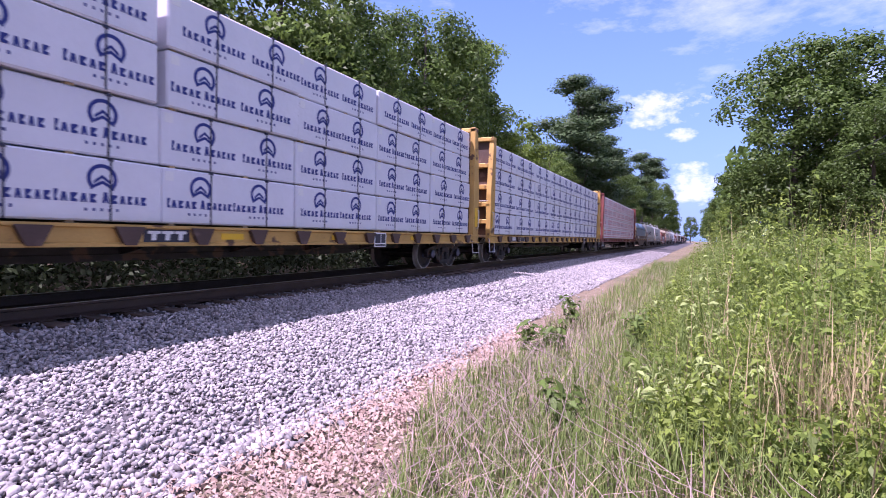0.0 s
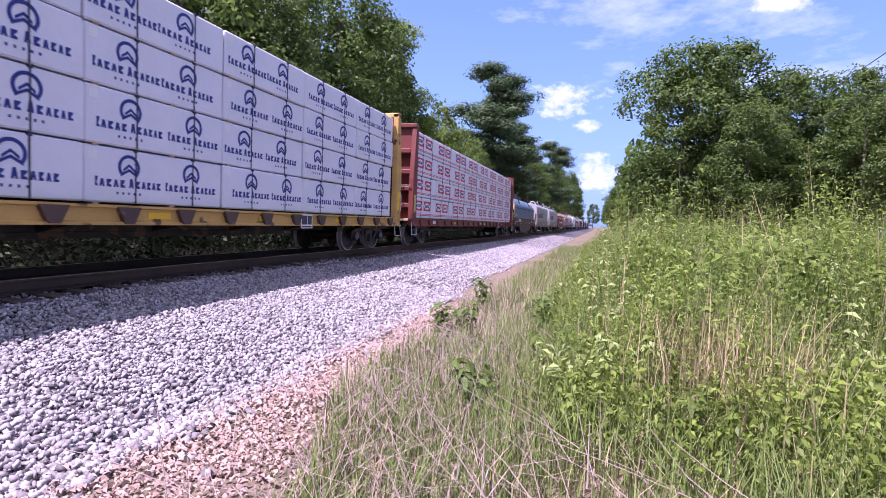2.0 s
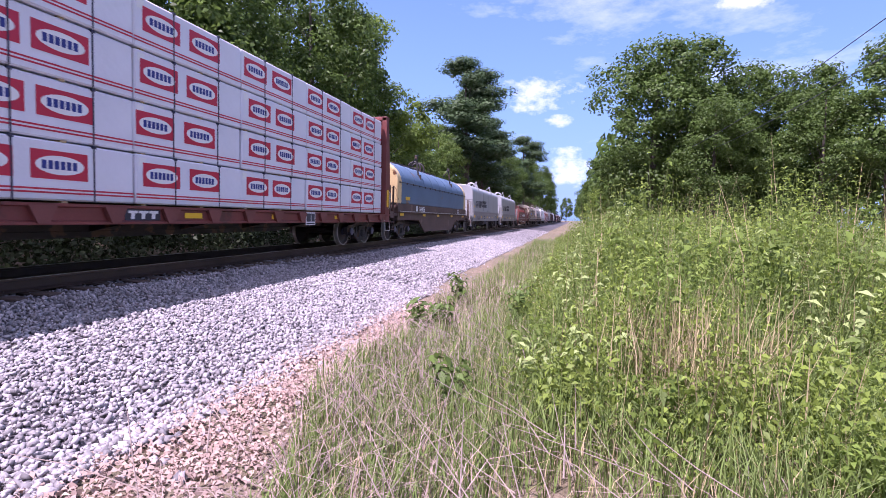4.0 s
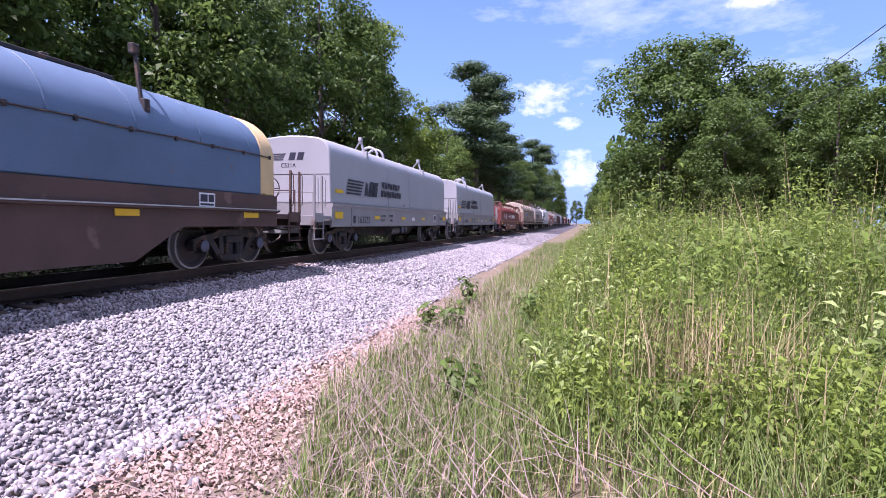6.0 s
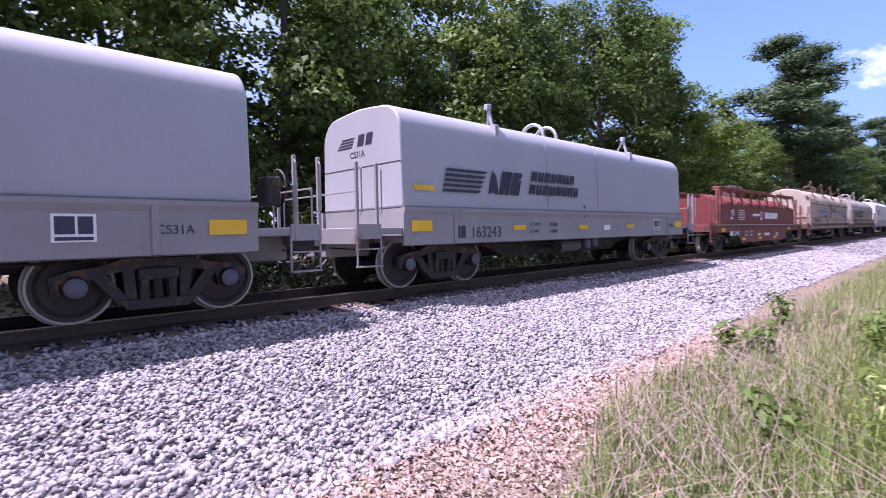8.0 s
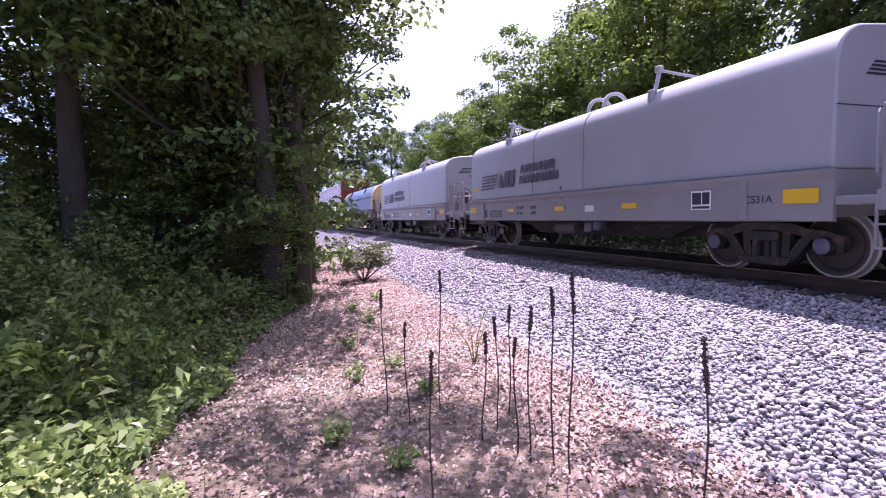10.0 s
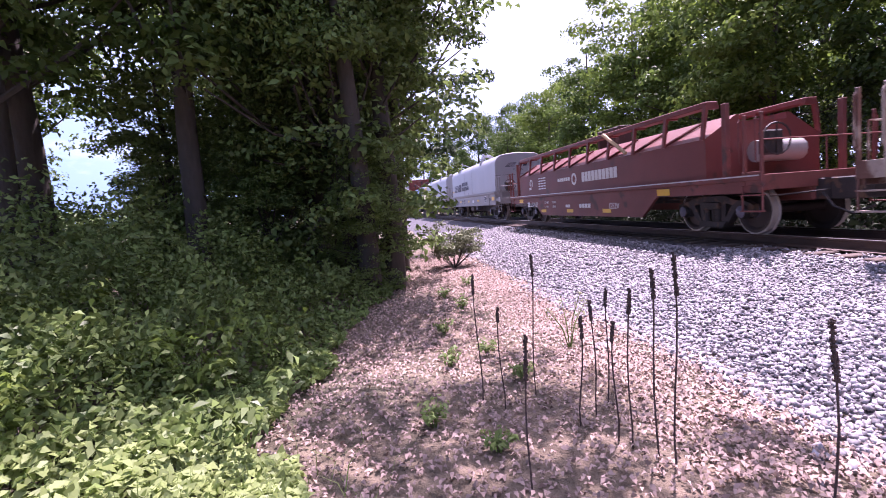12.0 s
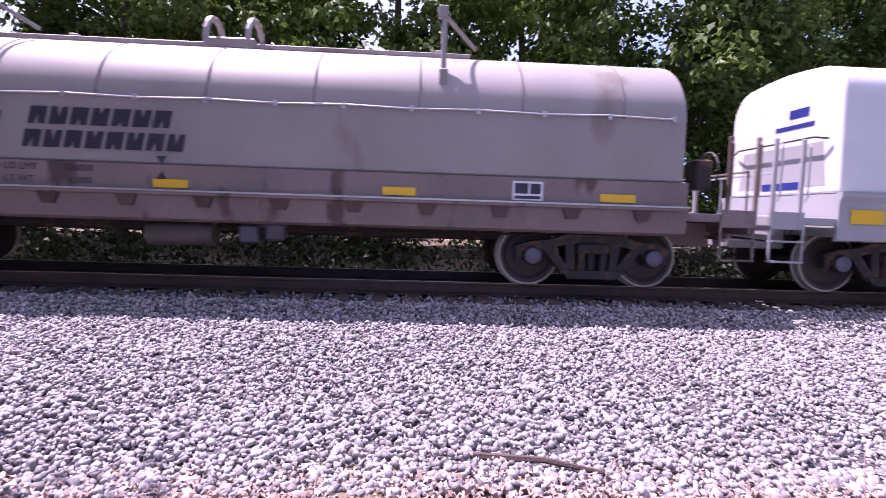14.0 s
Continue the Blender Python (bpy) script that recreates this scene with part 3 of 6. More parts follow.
BOXY = [(-1.33, 1.5), (-1.33, 1.58)] + arc(-0.76, 2.88, 0.53, 0.53, 180, 97, 9) + [(-0.4, 3.45), (0.0, 3.47), (0.4, 3.45)] + arc(0.76, 2.88, 0.53, 0.53, 83, 0, 9) + [(1.33, 1.58), (1.33, 1.5)]
ROUND = [(-1.34, 1.55), (-1.34, 2.40)] + arc(0, 2.40, 1.34, 1.03, 174, 6, 22) + [(1.34, 2.40), (1.34, 1.55)]


def hood(car, x0, x1, profile, mat, name="hood", label=""):
    b = Build()
    b.prism(profile, x0, x1)
    ob = part(name, b, mat, car, label, smooth=28)
    bev = ob.modifiers.new("soft_edge", "BEVEL")
    bev.width, bev.segments, bev.limit_method, bev.angle_limit = 0.035, 2, "ANGLE", radians(50)
    return ob


def seams(car, xs, profile, mat):
    for x in xs:
        b = Build()
        out = [(y * 1.008, 1.02 * (z - 1.5) * 0.985 + 1.5) for y, z in profile[1:-1]]
        k = len(out)
        vs = [(x - 0.011, *p) for p in out] + [(x + 0.011, *p) for p in out]
        b.add(vs, [(i, i + 1, k + i + 1, k + i) for i in range(k - 1)])
        ob = part("hood_seam", b, mat, car, smooth=40)
        so = ob.modifiers.new("thick", "SOLIDIFY")
        so.thickness = 0.012


def brackets(car, xs, zc, ring_x, mat, top=3.5, tall=0.42):
    """Lifting brackets that straddle the crown, and the central lifting rings."""
    for x in xs:
        for s in (-1, 1):
            b = Build()
            b.tube([(x, s * 1.12, zc), (x, s * 1.0, top + tall * 0.75)], 0.04, 6)
            b.tube([(x, s * 1.0, top + tall * 0.72), (x + 0.5, s * 0.55, top - 0.02)], 0.03, 6)
            b.box(x - 0.09, x + 0.05, s * 1.0 - 0.06, s * 1.0 + 0.06, top + tall * 0.6, top + tall, c=0.015)
            b.box(x - 0.06, x + 0.06, s * 1.2 - 0.05, s * 1.2 + 0.05, zc - 0.28, zc + 0.05, c=0.01)
            part("lifting_bracket", b, mat, car)
    if ring_x is not None:
        for s in (0, 0.62):
            b = Build()
            pts = [(ring_x + s, -0.34, top - 0.1)] + [(ring_x + s, y, z) for y, z in arc(0, top + 0.06, 0.36, 0.36, 180, 0, 10)] + [(ring_x + s, 0.34, top - 0.1)]
            b.tube(pts, 0.05, 6)
            part("lifting_ring", b, mat, car)
        b = Build()
        b.box(ring_x - 0.05, ring_x + 0.67, -0.2, 0.2, top - 0.06, top + 0.12, c=0.03)
        b.box(ring_x - 3.4, ring_x + 4.0, -0.12, 0.12, top - 0.02, top + 0.05, c=0.01)
        part("top_walkway", b, mat, car)


def end_platform(car, x, d, mat, wheel_side=False, posts=True):
    """The end deck with its steps, ladder posts and, at the brake end, a hand wheel. d: -1 ahead, 1 behind."""
    o = lambda u: x + d * u
    lo, hi = lambda a, e: min(o(a), o(e)), lambda a, e: max(o(a), o(e))
    b = Build()
    b.box(lo(0, 0.95), hi(0, 0.95), -1.36, 1.36, 1.02, 1.14, c=0.015)
    b.box(lo(0.9, 1.0), hi(0.9, 1.0), -1.36, 1.36, 0.86, 1.14, c=0.01)
    b.box(lo(0, 0.95), hi(0, 0.95), -0.35, 0.35, 0.62, 1.02, c=0.02)
    part("end_platform", b, mat, car)
    for s in (-1, 1):
        b = Build()
        if posts:
            for u in (0.55, 0.95):
                b.box(lo(u, u + 0.05), hi(u, u + 0.05), s * 1.38 - 0.03, s * 1.38 + 0.03, 0.95, 2.22, c=0.008)
                rod(b, (o(u), s * 1.44, 1.35), (o(u), s * 1.48, 1.4), (o(u), s * 1.48, 2.1), (o(u), s * 1.44, 2.15))
            b.box(lo(0.5, 1.0), hi(0.5, 1.0), s * 1.38 - 0.02, s * 1.38 + 0.02, 0.95, 1.2, c=0.005)
        for u in (0.5, 0.98):
            rod(b, (o(u), s * 1.38, 1.05), (o(u), s * 1.38, 0.48), r=0.02)
        for z in (0.49, 0.78):
            b.box(lo(0.5, 0.98), hi(0.5, 0.98), s * 1.38 - 0.06, s * 1.38 + 0.06, z - 0.012, z + 0.012)
        part("step_ladder", b, mat, car)
    b = Build()
    rod(b, (o(0.9), -1.3, 1.75), (o(0.9), 1.3, 1.75), r=0.016)
    for y in (-1.3, 0, 1.3):
        rod(b, (o(0.9), y, 1.14), (o(0.9), y, 1.75), r=0.016)
    part("handrail", b, mat, car)
    if wheel_side:
        b = Build()
        ring = [(o(0.62), -0.75 + 0.29 * math.cos(q * math.tau / 16), 1.78 + 0.29 * math.sin(q * math.tau / 16)) for q in range(17)]
        b.tube(ring, 0.018, 5)
        for q in range(4):
            b.tube([(o(0.62), -0.75, 1.78), ring[q * 4]], 0.014, 5)
        b.box(lo(0.35, 0.6), hi(0.35, 0.6), -0.92, -0.58, 1.5, 1.95, c=0.03)
        part("hand_brake", b, STEEL, car)


def underframe(car, ln, belly=True):
    b = Build()
    b.box(-0.9, ln + 0.9, -0.28, 0.28, 0.62, 1.0, c=0.02)
    if belly:
        b.prism([(2.6, 0.85), (3.6, 0.45), (ln - 3.6, 0.45), (ln - 2.6, 0.85)], -0.62, 0.62, axis="y")
    part("centre_sill", b, STEEL, car)
    m = ln * 0.5
    b = Build()
    b.tube([(m - 0.9, -1.0, 0.62), (m + 0.0, -1.0, 0.64)], 0.17, 12)
    part("air_tank", b, surface("tank_paint", (0.10, 0.085, 0.08), 0.6, 0, 0.3), car, smooth=40)
    b = Build()
    b.box(m + 0.35, m + 0.62, -1.12, -0.85, 0.52, 0.78, c=0.03)
    b.box(m + 0.72, m + 0.98, -1.14, -0.88, 0.56, 0.82, c=0.04)
    b.box(m + 0.45, m + 0.9, -1.0, -0.9, 0.74, 0.86)
    part("brake_valve", b, HUB, car)
    b = Build()
    rod(b, (0.8, -0.95, 0.78), (m, -0.95, 0.70), (ln - 0.8, -0.95, 0.78), r=0.018)
    part("brake_pipe", b, STEEL, car)


def coil_car(name, label, ln, shape, hood_mat, body_mat, number, numx, letter_mat=BLACK, body="plate", tips=None, group="freight cars in the train"):
    """A covered coil car: x 0 is the leading end of its hood, ln the trailing end."""
    car = tagged(new(name), label, "freight car", group)
    prof = BOXY if shape == "boxy" else ROUND
    Y = -1.40
    if tips:
        hood(car, 0.0, 0.5, prof, tips, "hood_end", "faded yellow hood end")
        hood(car, 0.5, ln - 0.5, prof, hood_mat)
        hood(car, ln - 0.5, ln, prof, tips, "hood_end", "faded yellow hood end")
    else:
        hood(car, 0.0, ln, prof, hood_mat)
    # side sills
    for s in (-1, 1):
        b = Build()
        y0, y1 = sorted((s * 1.40, s * 1.32))
        if body == "plate":
            b.prism([(s * 1.32, 1.5), (s * 1.43, 1.5), (s * 1.43, 1.44), (s * 1.39, 1.36), (s * 1.39, 0.82), (s * 1.32, 0.80)], -0.05, ln + 0.05)
            for x in (1.25, ln - 1.25):
                b.box(x - 0.05, x + 0.05, y0 - 0.02, y1 + 0.02, 0.82, 1.46, c=0.01)
        elif body == "ledge":
            b.prism([(s * 1.30, 1.55), (s * 1.38, 1.55), (s * 1.38, 1.22), (s * 1.46, 1.20), (s * 1.46, 1.16), (s * 1.40, 1.14), (s * 1.36, 0.84), (s * 1.25, 0.80)], -0.05, ln + 0.05)
            n = 13
            for i in range(n):
                x = 0.6 + i * (ln - 1.2) / (n - 1)
                b.prism([(x - 0.14, 1.16), (x + 0.14, 1.16), (x + 0.07, 1.0), (x - 0.07, 1.0)], min(s * 1.36, s * 1.45), max(s * 1.36, s * 1.45), 1, axis="y")
            b.box(-0.05, ln + 0.05, *sorted((s * 1.40, s * 1.468)), 1.20, 1.222, 2)
        else:
            b.prism([(s * 1.30, 1.55), (s * 1.38, 1.55), (s * 1.38, 1.24), (s * 1.46, 1.22), (s * 1.46, 1.18), (s * 1.38, 1.16), (s * 1.37, 0.86), (s * 1.28, 0.84)], -0.05, ln + 0.05)
            b.prism([(2.8, 0.9), (3.9, 0.30), (ln - 3.9, 0.30), (ln - 2.8, 0.9)], *sorted((s * 1.37, s * 1.31)), axis="y")
            b.box(-0.05, ln + 0.05, *sorted((s * 1.40, s * 1.468)), 1.215, 1.235, 2)
        part("side_sill", b, [body_mat, BROWN, PALE], car)
    b = Build()
    b.box(0, ln, -1.30, 1.30, 0.86, 1.49)
    part("trough", b, body_mat, car)
    underframe(car, ln, body == "plate")
    end_platform(car, -0.05, -1, body_mat if body != "fish" else BROWN)
    end_platform(car, ln + 0.05, 1, body_mat if body != "fish" else BROWN, wheel_side=True)
    for x in (1.2, ln - 1.15):
        truck(car, x)
    coupler(car, -0.6, -1)
    coupler(car, ln + 0.6, 1)
    if shape != "boxy":
        b = Build()
        for s in (-1, 1):
            n = 14
            pts = [(0.2 + i * (ln - 0.4) / n, s * 1.355, 2.42 + (0.02 if i % 2 else 0)) for i in range(n + 1)]
            b.tube(pts, 0.014, 5)
            for p in pts:
                b.box(p[0] - 0.025, p[0] + 0.025, p[1] - 0.02, p[1] + 0.02, 2.38, 2.46)
        part("hood_cable", b, STEEL if hood_mat is not DULL else PALE, car)
        seams(car, [0.9 + i * (ln - 1.8) / 8 for i in range(9)], prof, surface("seam_grime", (0.17, 0.15, 0.145), 0.7, 0, 0.3) if hood_mat is DULL else hood_mat)
        brackets(car, (ln * 0.13, ln * 0.38, ln * 0.62, ln * 0.87) if hood_mat is TAN else (ln * 0.26, ln * 0.74), 2.95, ln * 0.47, STEEL if hood_mat is BLUE else BROWN if hood_mat is TAN else DULL)
    else:
        brackets(car, (ln * 0.22, ln * 0.72), 3.28, ln * 0.46, GREY, 3.5, 0.3)
        seams(car, (ln * 0.36, ln * 0.55), prof, hood_mat)
    yl = -1.397 if body == "plate" else -1.384
    z = 0.92 if body == "plate" else 1.26
    if number:
        mark_bars(car, numx, z, 0.3, 0.24, yl, letter_mat, 2, "reporting_mark")
        letters(number, 0.24, letter_mat, car, numx + 0.42, yl, z, "car_number")
    for x in (0.12, 0.245 * ln, 0.46 * ln, 0.67 * ln, ln - 0.62) if body == "plate" else (0.12, 0.255 * ln, 0.45 * ln, 0.68 * ln, ln - 1.2):
        end = x in (0.12, ln - 0.62, ln - 1.2)
        zz = 1.06 if body == "plate" else 1.04 if body == "fish" else 1.25
        sheet("reflector", x, x + (0.5 if end else 0.45), zz, zz + (0.2 if end and body == "plate" else 0.11), -1.405 if body != "ledge" else -1.397, STRIPE, car, "yellow reflector stripe")
    stencil(car, ln * 0.80 + 0.2, yl - 0.004, 1.0 if body == "plate" else 1.24, 0.42, 0.32 if body == "plate" else 0.26)
    return car


def data_lines(car, x, z, y, ld, lt, mat=BLACK):
    letters("LD LMT", 0.09, mat, car, x, y, z + 0.16, "stencil_line")
    letters(ld, 0.09, mat, car, x + 0.75, y, z + 0.16, "stencil_line")
    letters("LT WT", 0.09, mat, car, x, y, z, "stencil_line")
    letters(lt, 0.09, mat, car, x + 0.80, y, z, "stencil_line")


def triangle_pair(car, x, z, y, mat=BLACK):
    for k, tri in enumerate(([(x - 0.07, z + 0.30), (x + 0.07, z + 0.30), (x, z + 0.20)], [(x - 0.07, z), (x + 0.07, z), (x, z + 0.10)])):
        b = Build()
        b.prism(tri, y - 0.004, y, axis="y")
        part("centre_mark", b, mat, car)


def railroad_coil(name, label, ln, shape, hood_mat, body_mat, number, **kw):
    car = coil_car(name, label, ln, shape, hood_mat, body_mat, number, 1.25, **kw)
    y = -1.345 if shape == "boxy" else -1.352
    dx, dz = (0, 0) if shape == "boxy" else (0.5, -0.14)
    horse_mark(car, 0.95 + dx, 1.82 + dz, 2.55, 0.5, y, BLACK)
    for z, x, w, n in ((2.17, 3.78, 1.85, 7), (1.87, 3.7, 2.1, 8)):
        word_bars(car, x + dx, z + dz, w, 0.225, y, BLACK, n)
    sheet("notice", 0.25, 0.75, 1.82, 1.92, y, STRIPE, car, "small yellow notice")
    triangle_pair(car, 6.0, 1.36, -1.398 if shape == "boxy" else -1.388)
    data_lines(car, 3.65 if shape == "boxy" else 4.0, 0.98 if shape == "boxy" else 1.27, -1.397 if shape == "boxy" else -1.384, "222000" if shape == "boxy" else "224000", "64000" if shape == "boxy" else "62000")
    if shape == "boxy":
        sheet("builder_plate", 7.0, 7.34, 1.02, 1.16, -1.397, WHITE, car, "small white builder's plate")
        letters("CS31A", 0.12, BLACK, car, ln - 1.25, -1.397, 1.08, "class_mark")
    return car


def end_marks(car, ln, d, code="CS31A"):
    """Marks on the hood's flat end."""
    for x, turn in ((-0.001, -90), (ln + 0.001, 90)):
        for i in range(4):
            holder = Build()
            holder.prism([(-0.75 + 0.05 * i, 2.55 + 0.055 * i), (-0.25 + 0.03 * i, 2.55 + 0.055 * i), (-0.22 + 0.03 * i, 2.58 + 0.055 * i), (-0.72 + 0.05 * i, 2.58 + 0.055 * i)], -0.004, 0, axis="y")
            part("end_stripe", holder, BLACK, car, at=pose(x, 0, 0.2, 0, 0, turn))
        for u in (-0.05, 0.22):
            holder = Build()
            holder.prism([(u, 2.55), (u + 0.2, 2.55), (u + 0.26, 2.77), (u + 0.06, 2.77)], -0.004, 0, axis="y")
            part("end_emblem", holder, BLACK, car, at=pose(x, 0, 0.2, 0, 0, turn))
        seam = Build()
        seam.box(-1.3, 1.3, -0.005, 0, 2.33, 2.342)
        part("end_seam", seam, STEEL, car, "dark seam across the hood end", at=pose(x, 0, 0, 0, 0, turn))
        t = letters(code, 0.13, BLACK, car, 0, 0, 0, "class_mark")
        t.matrix_basis = pose(x, 0, 0, 0, 0, turn) @ pose(-0.3, -0.002, 2.54, 90)


def pack_mesh(ln, h):
    b = Build()
    b.box(0, ln, 0, 1.2, 0, h, 0, 0.025)
    return mesh_of("pack", b, [WRAP])


def ring_print():
    """A dark ring open below, the chevrons in it, and rows of strokes for its words."""
    cz, r0, r1 = 0.56, 0.145, 0.195
    outer, inner = arc(0, cz, r1, r1, -48, 228, 18), arc(0, cz, r0, r0, -48, 228, 18)
    ring = Build()
    ring.prism(outer + inner[::-1], -0.004, 0, axis="y")
    chevron = Build()
    for k in range(2):
        z, w = 0.41 + 0.075 * k, 0.15 - 0.045 * k
        chevron.prism([(-w, z), (0, z + 0.085), (w, z), (w, z + 0.045), (0, z + 0.13), (-w, z + 0.045)], -0.0045, -0.0005, axis="y")
    words = Build()
    for k, (x, w) in enumerate(((-0.57, 0.055), (-0.50, 0.10), (-0.385, 0.10), (-0.27, 0.10), (-0.155, 0.10), (0.0, 0.10), (0.115, 0.10), (0.23, 0.09), (0.335, 0.08), (0.43, 0.08), (0.525, 0.09))):
        h = 0.385 if k in (0, 5) else 0.355
        if k % 2:
            words.prism([(x, 0.24), (x + w * 0.32, 0.24), (x + w * 0.42, 0.285), (x + w * 0.55, 0.24), (x + w * 0.85, 0.24), (x + w * 0.6, h), (x + w * 0.2, h)], -0.004, 0, axis="y")
        else:
            words.prism([(x, 0.24), (x + w * 0.8, 0.24), (x + w * 0.8, 0.27), (x + w * 0.4, 0.285), (x + w * 0.8, h - 0.02), (x + w * 0.8, h), (x, h)], -0.004, 0, axis="y")
    for i in range(5):
        words.box(-0.22 + i * 0.1, -0.22 + i * 0.1 + 0.03, -0.004, 0, 0.13, 0.17)
    return (("maker_print", mesh_of("maker_print", ring, [NAVY])), ("chevron_mark", mesh_of("chevron_mark", chevron, [NAVY])), ("maker_line", mesh_of("maker_line", words, [NAVY])))


def badge_print():
    """A red panel with a white oval that holds a row of dark strokes."""
    panel, oval, words = Build(), Build(), Build()
    panel.box(-0.42, 0.42, -0.004, 0, 0.30, 0.70)
    oval.prism(arc(0, 0.5, 0.36, 0.135, 0, 360, 20)[:-1], -0.006, -0.004, axis="y")
    for i in range(6):
        words.box(-0.27 + i * 0.09, -0.27 + i * 0.09 + 0.065, -0.008, -0.006, 0.44, 0.56)
    return (("maker_print", mesh_of("maker_print", panel, [PRINT])), ("badge_oval", mesh_of("badge_oval", oval, [WHITE])), ("maker_line", mesh_of("maker_line", words, [NAVY])))


RING, BADGE = ring_print(), badge_print()


def bulkhead_car(name, label, paint, dark, number, logo, seed, pack_label, bars=("TT",), shifted=False):
    """A bulkhead flat car: x 0 is the outer face of its leading bulkhead. Its load rides as packs of their own."""
    ln, r = 23.5, random.Random(seed)
    car = tagged(new(name), label, "freight car", "freight cars in the train")
    b = Build()
    b.box(0.1, ln - 0.1, -1.36, 1.36, 0.98, 1.08, c=0.01)
    part("deck", b, WOOD, car)
    for s in (-1, 1):
        b = Build()
        b.prism([(s * 1.34, 1.08), (s * 1.44, 1.08), (s * 1.44, 1.04), (s * 1.39, 1.02), (s * 1.39, 0.84), (s * 1.44, 0.82), (s * 1.44, 0.78), (s * 1.32, 0.78)], 0, ln)
        for i in range(20):
            x = 1.0 + i * (ln - 2.0) / 19
            b.prism([(x - 0.20, 1.05), (x + 0.20, 1.05), (x + 0.08, 0.80), (x - 0.08, 0.80)], *sorted((s * 1.39, s * 1.47)), 1, axis="y")
        part("side_sill", b, [paint, dark], car)
    b = Build()
    b.box(-0.5, ln + 0.5, -0.3, 0.3, 0.62, 0.98, c=0.02)
    b.prism([(4.2, 0.80), (6.0, 0.52), (ln - 6.0, 0.52), (ln - 4.2, 0.80)], -0.28, 0.28, axis="y")
    for i in range(9):
        x = 3.4 + i * (ln - 6.8) / 8
        b.prism([(-1.36, 0.98), (1.36, 0.98), (1.36, 0.84), (0.3, 0.62), (-0.3, 0.62), (-1.36, 0.84)], x - 0.03, x + 0.03)
    part("centre_sill", b, STEEL, car)
    for x, d in ((0, 1), (ln, -1)):
        o = lambda u: x + d * u
        span = lambda a, e: (min(o(a), o(e)), max(o(a), o(e)))
        b = Build()
        b.box(*span(0.30, 0.38), -1.36, 1.36, 1.08, 4.62, c=0.01)
        part("bulkhead_sheet", b, dark if paint is YELLOW else paint, car)
        for s in (-1, 1):
            b = Build()
            b.prism([(o(0.02), 0.80), (o(0.46), 0.80), (o(0.46), 4.72), (o(0.24), 4.72), (o(0.02), 2.6)], *sorted((s * 1.40, s * 1.22)), axis="y")
            part("corner_post", b, paint, car)
        for z in (1.5, 2.15, 2.8, 3.6):
            b = Build()
            b.box(*span(0.10, 0.31), -1.22, 1.22, z, z + 0.17, c=0.02)
            part("cross_beam", b, paint, car)
        b = Build()
        b.box(*span(0.05, 0.31), -0.13, 0.13, 1.08, 4.5, c=0.02)
        part("centre_post", b, paint, car)
        b = Build()
        b.box(*span(0.18, 0.46), -1.40, 1.40, 4.6, 4.75, c=0.02)
        part("top_beam", b, paint, car)
        ladder(car, o(0.0), -0.9, 1.0, 2.6, paint, 0.42, along=False)
        for pts in ([(0.02, -1.36, 1.05), (-0.02, -1.42, 0.45), (0.5, -1.42, 0.45), (0.5, -1.38, 0.85)], [(0.15, -1.42, 1.3), (0.15, -1.46, 1.35), (0.15, -1.46, 1.9), (0.15, -1.42, 1.95)], [(-0.04, -1.3, 2.35), (-0.04, 1.3, 2.35)]):
            b = Build()
            rod(b, *[(o(u), q, z) for u, q, z in pts], r=0.017)
            part("grab_iron", b, PALE, car)
        sheet("reflector", *span(0.14, 0.34), 1.35, 2.0, -1.403, STRIPE, car, "yellow reflector stripe")
        coupler(car, x - d * 0.2, -d)
        truck(car, o(2.0))
    y = -1.395
    mark_bars(car, 2.6, 0.88, 0.42, 0.14, y, WHITE, 4, "reporting_mark")
    if number[0]:
        b = Build()
        b.box(2.4, 4.9, -1.398, -1.392, 0.84, 1.02)
        part("number_board", b, BLACK if paint is YELLOW else paint, car)
        letters(number[0], 0.14, WHITE, car, 3.45, -1.40, 0.87, "car_number")
        letters(number[1], 0.14, WHITE, car, 4.2, -1.40, 0.87, "car_number")
    else:
        sheet("name_board", 11.40, 12.12, 0.84, 1.03, -1.392, BLACK, car, "black name board on the sill")
        for k in range(3):
            b = Build()
            u = 11.46 + k * 0.21
            b.prism([(u + 0.05, 0.865), (u + 0.12, 0.865), (u + 0.13, 0.955), (u + 0.19, 0.96), (u + 0.19, 1.0), (u, 1.0), (u, 0.96), (u + 0.06, 0.955)], -1.4, -1.396, axis="y")
            part("board_mark", b, WHITE, car)
    for x in (5.8, 9.0, 12.7, 15.5, 18.8):
        sheet("reflector", x, x + 0.45, 0.88, 0.98, y, STRIPE, car, "yellow reflector stripe")
    stencil(car, 17.0, -1.45, 0.72, 0.5, 0.34)
    # load
    n, rows, h = 8, 4, 0.835
    step = (ln - 1.1) / n
    mesh = pack_mesh(step - 0.02, h)
    packs = []
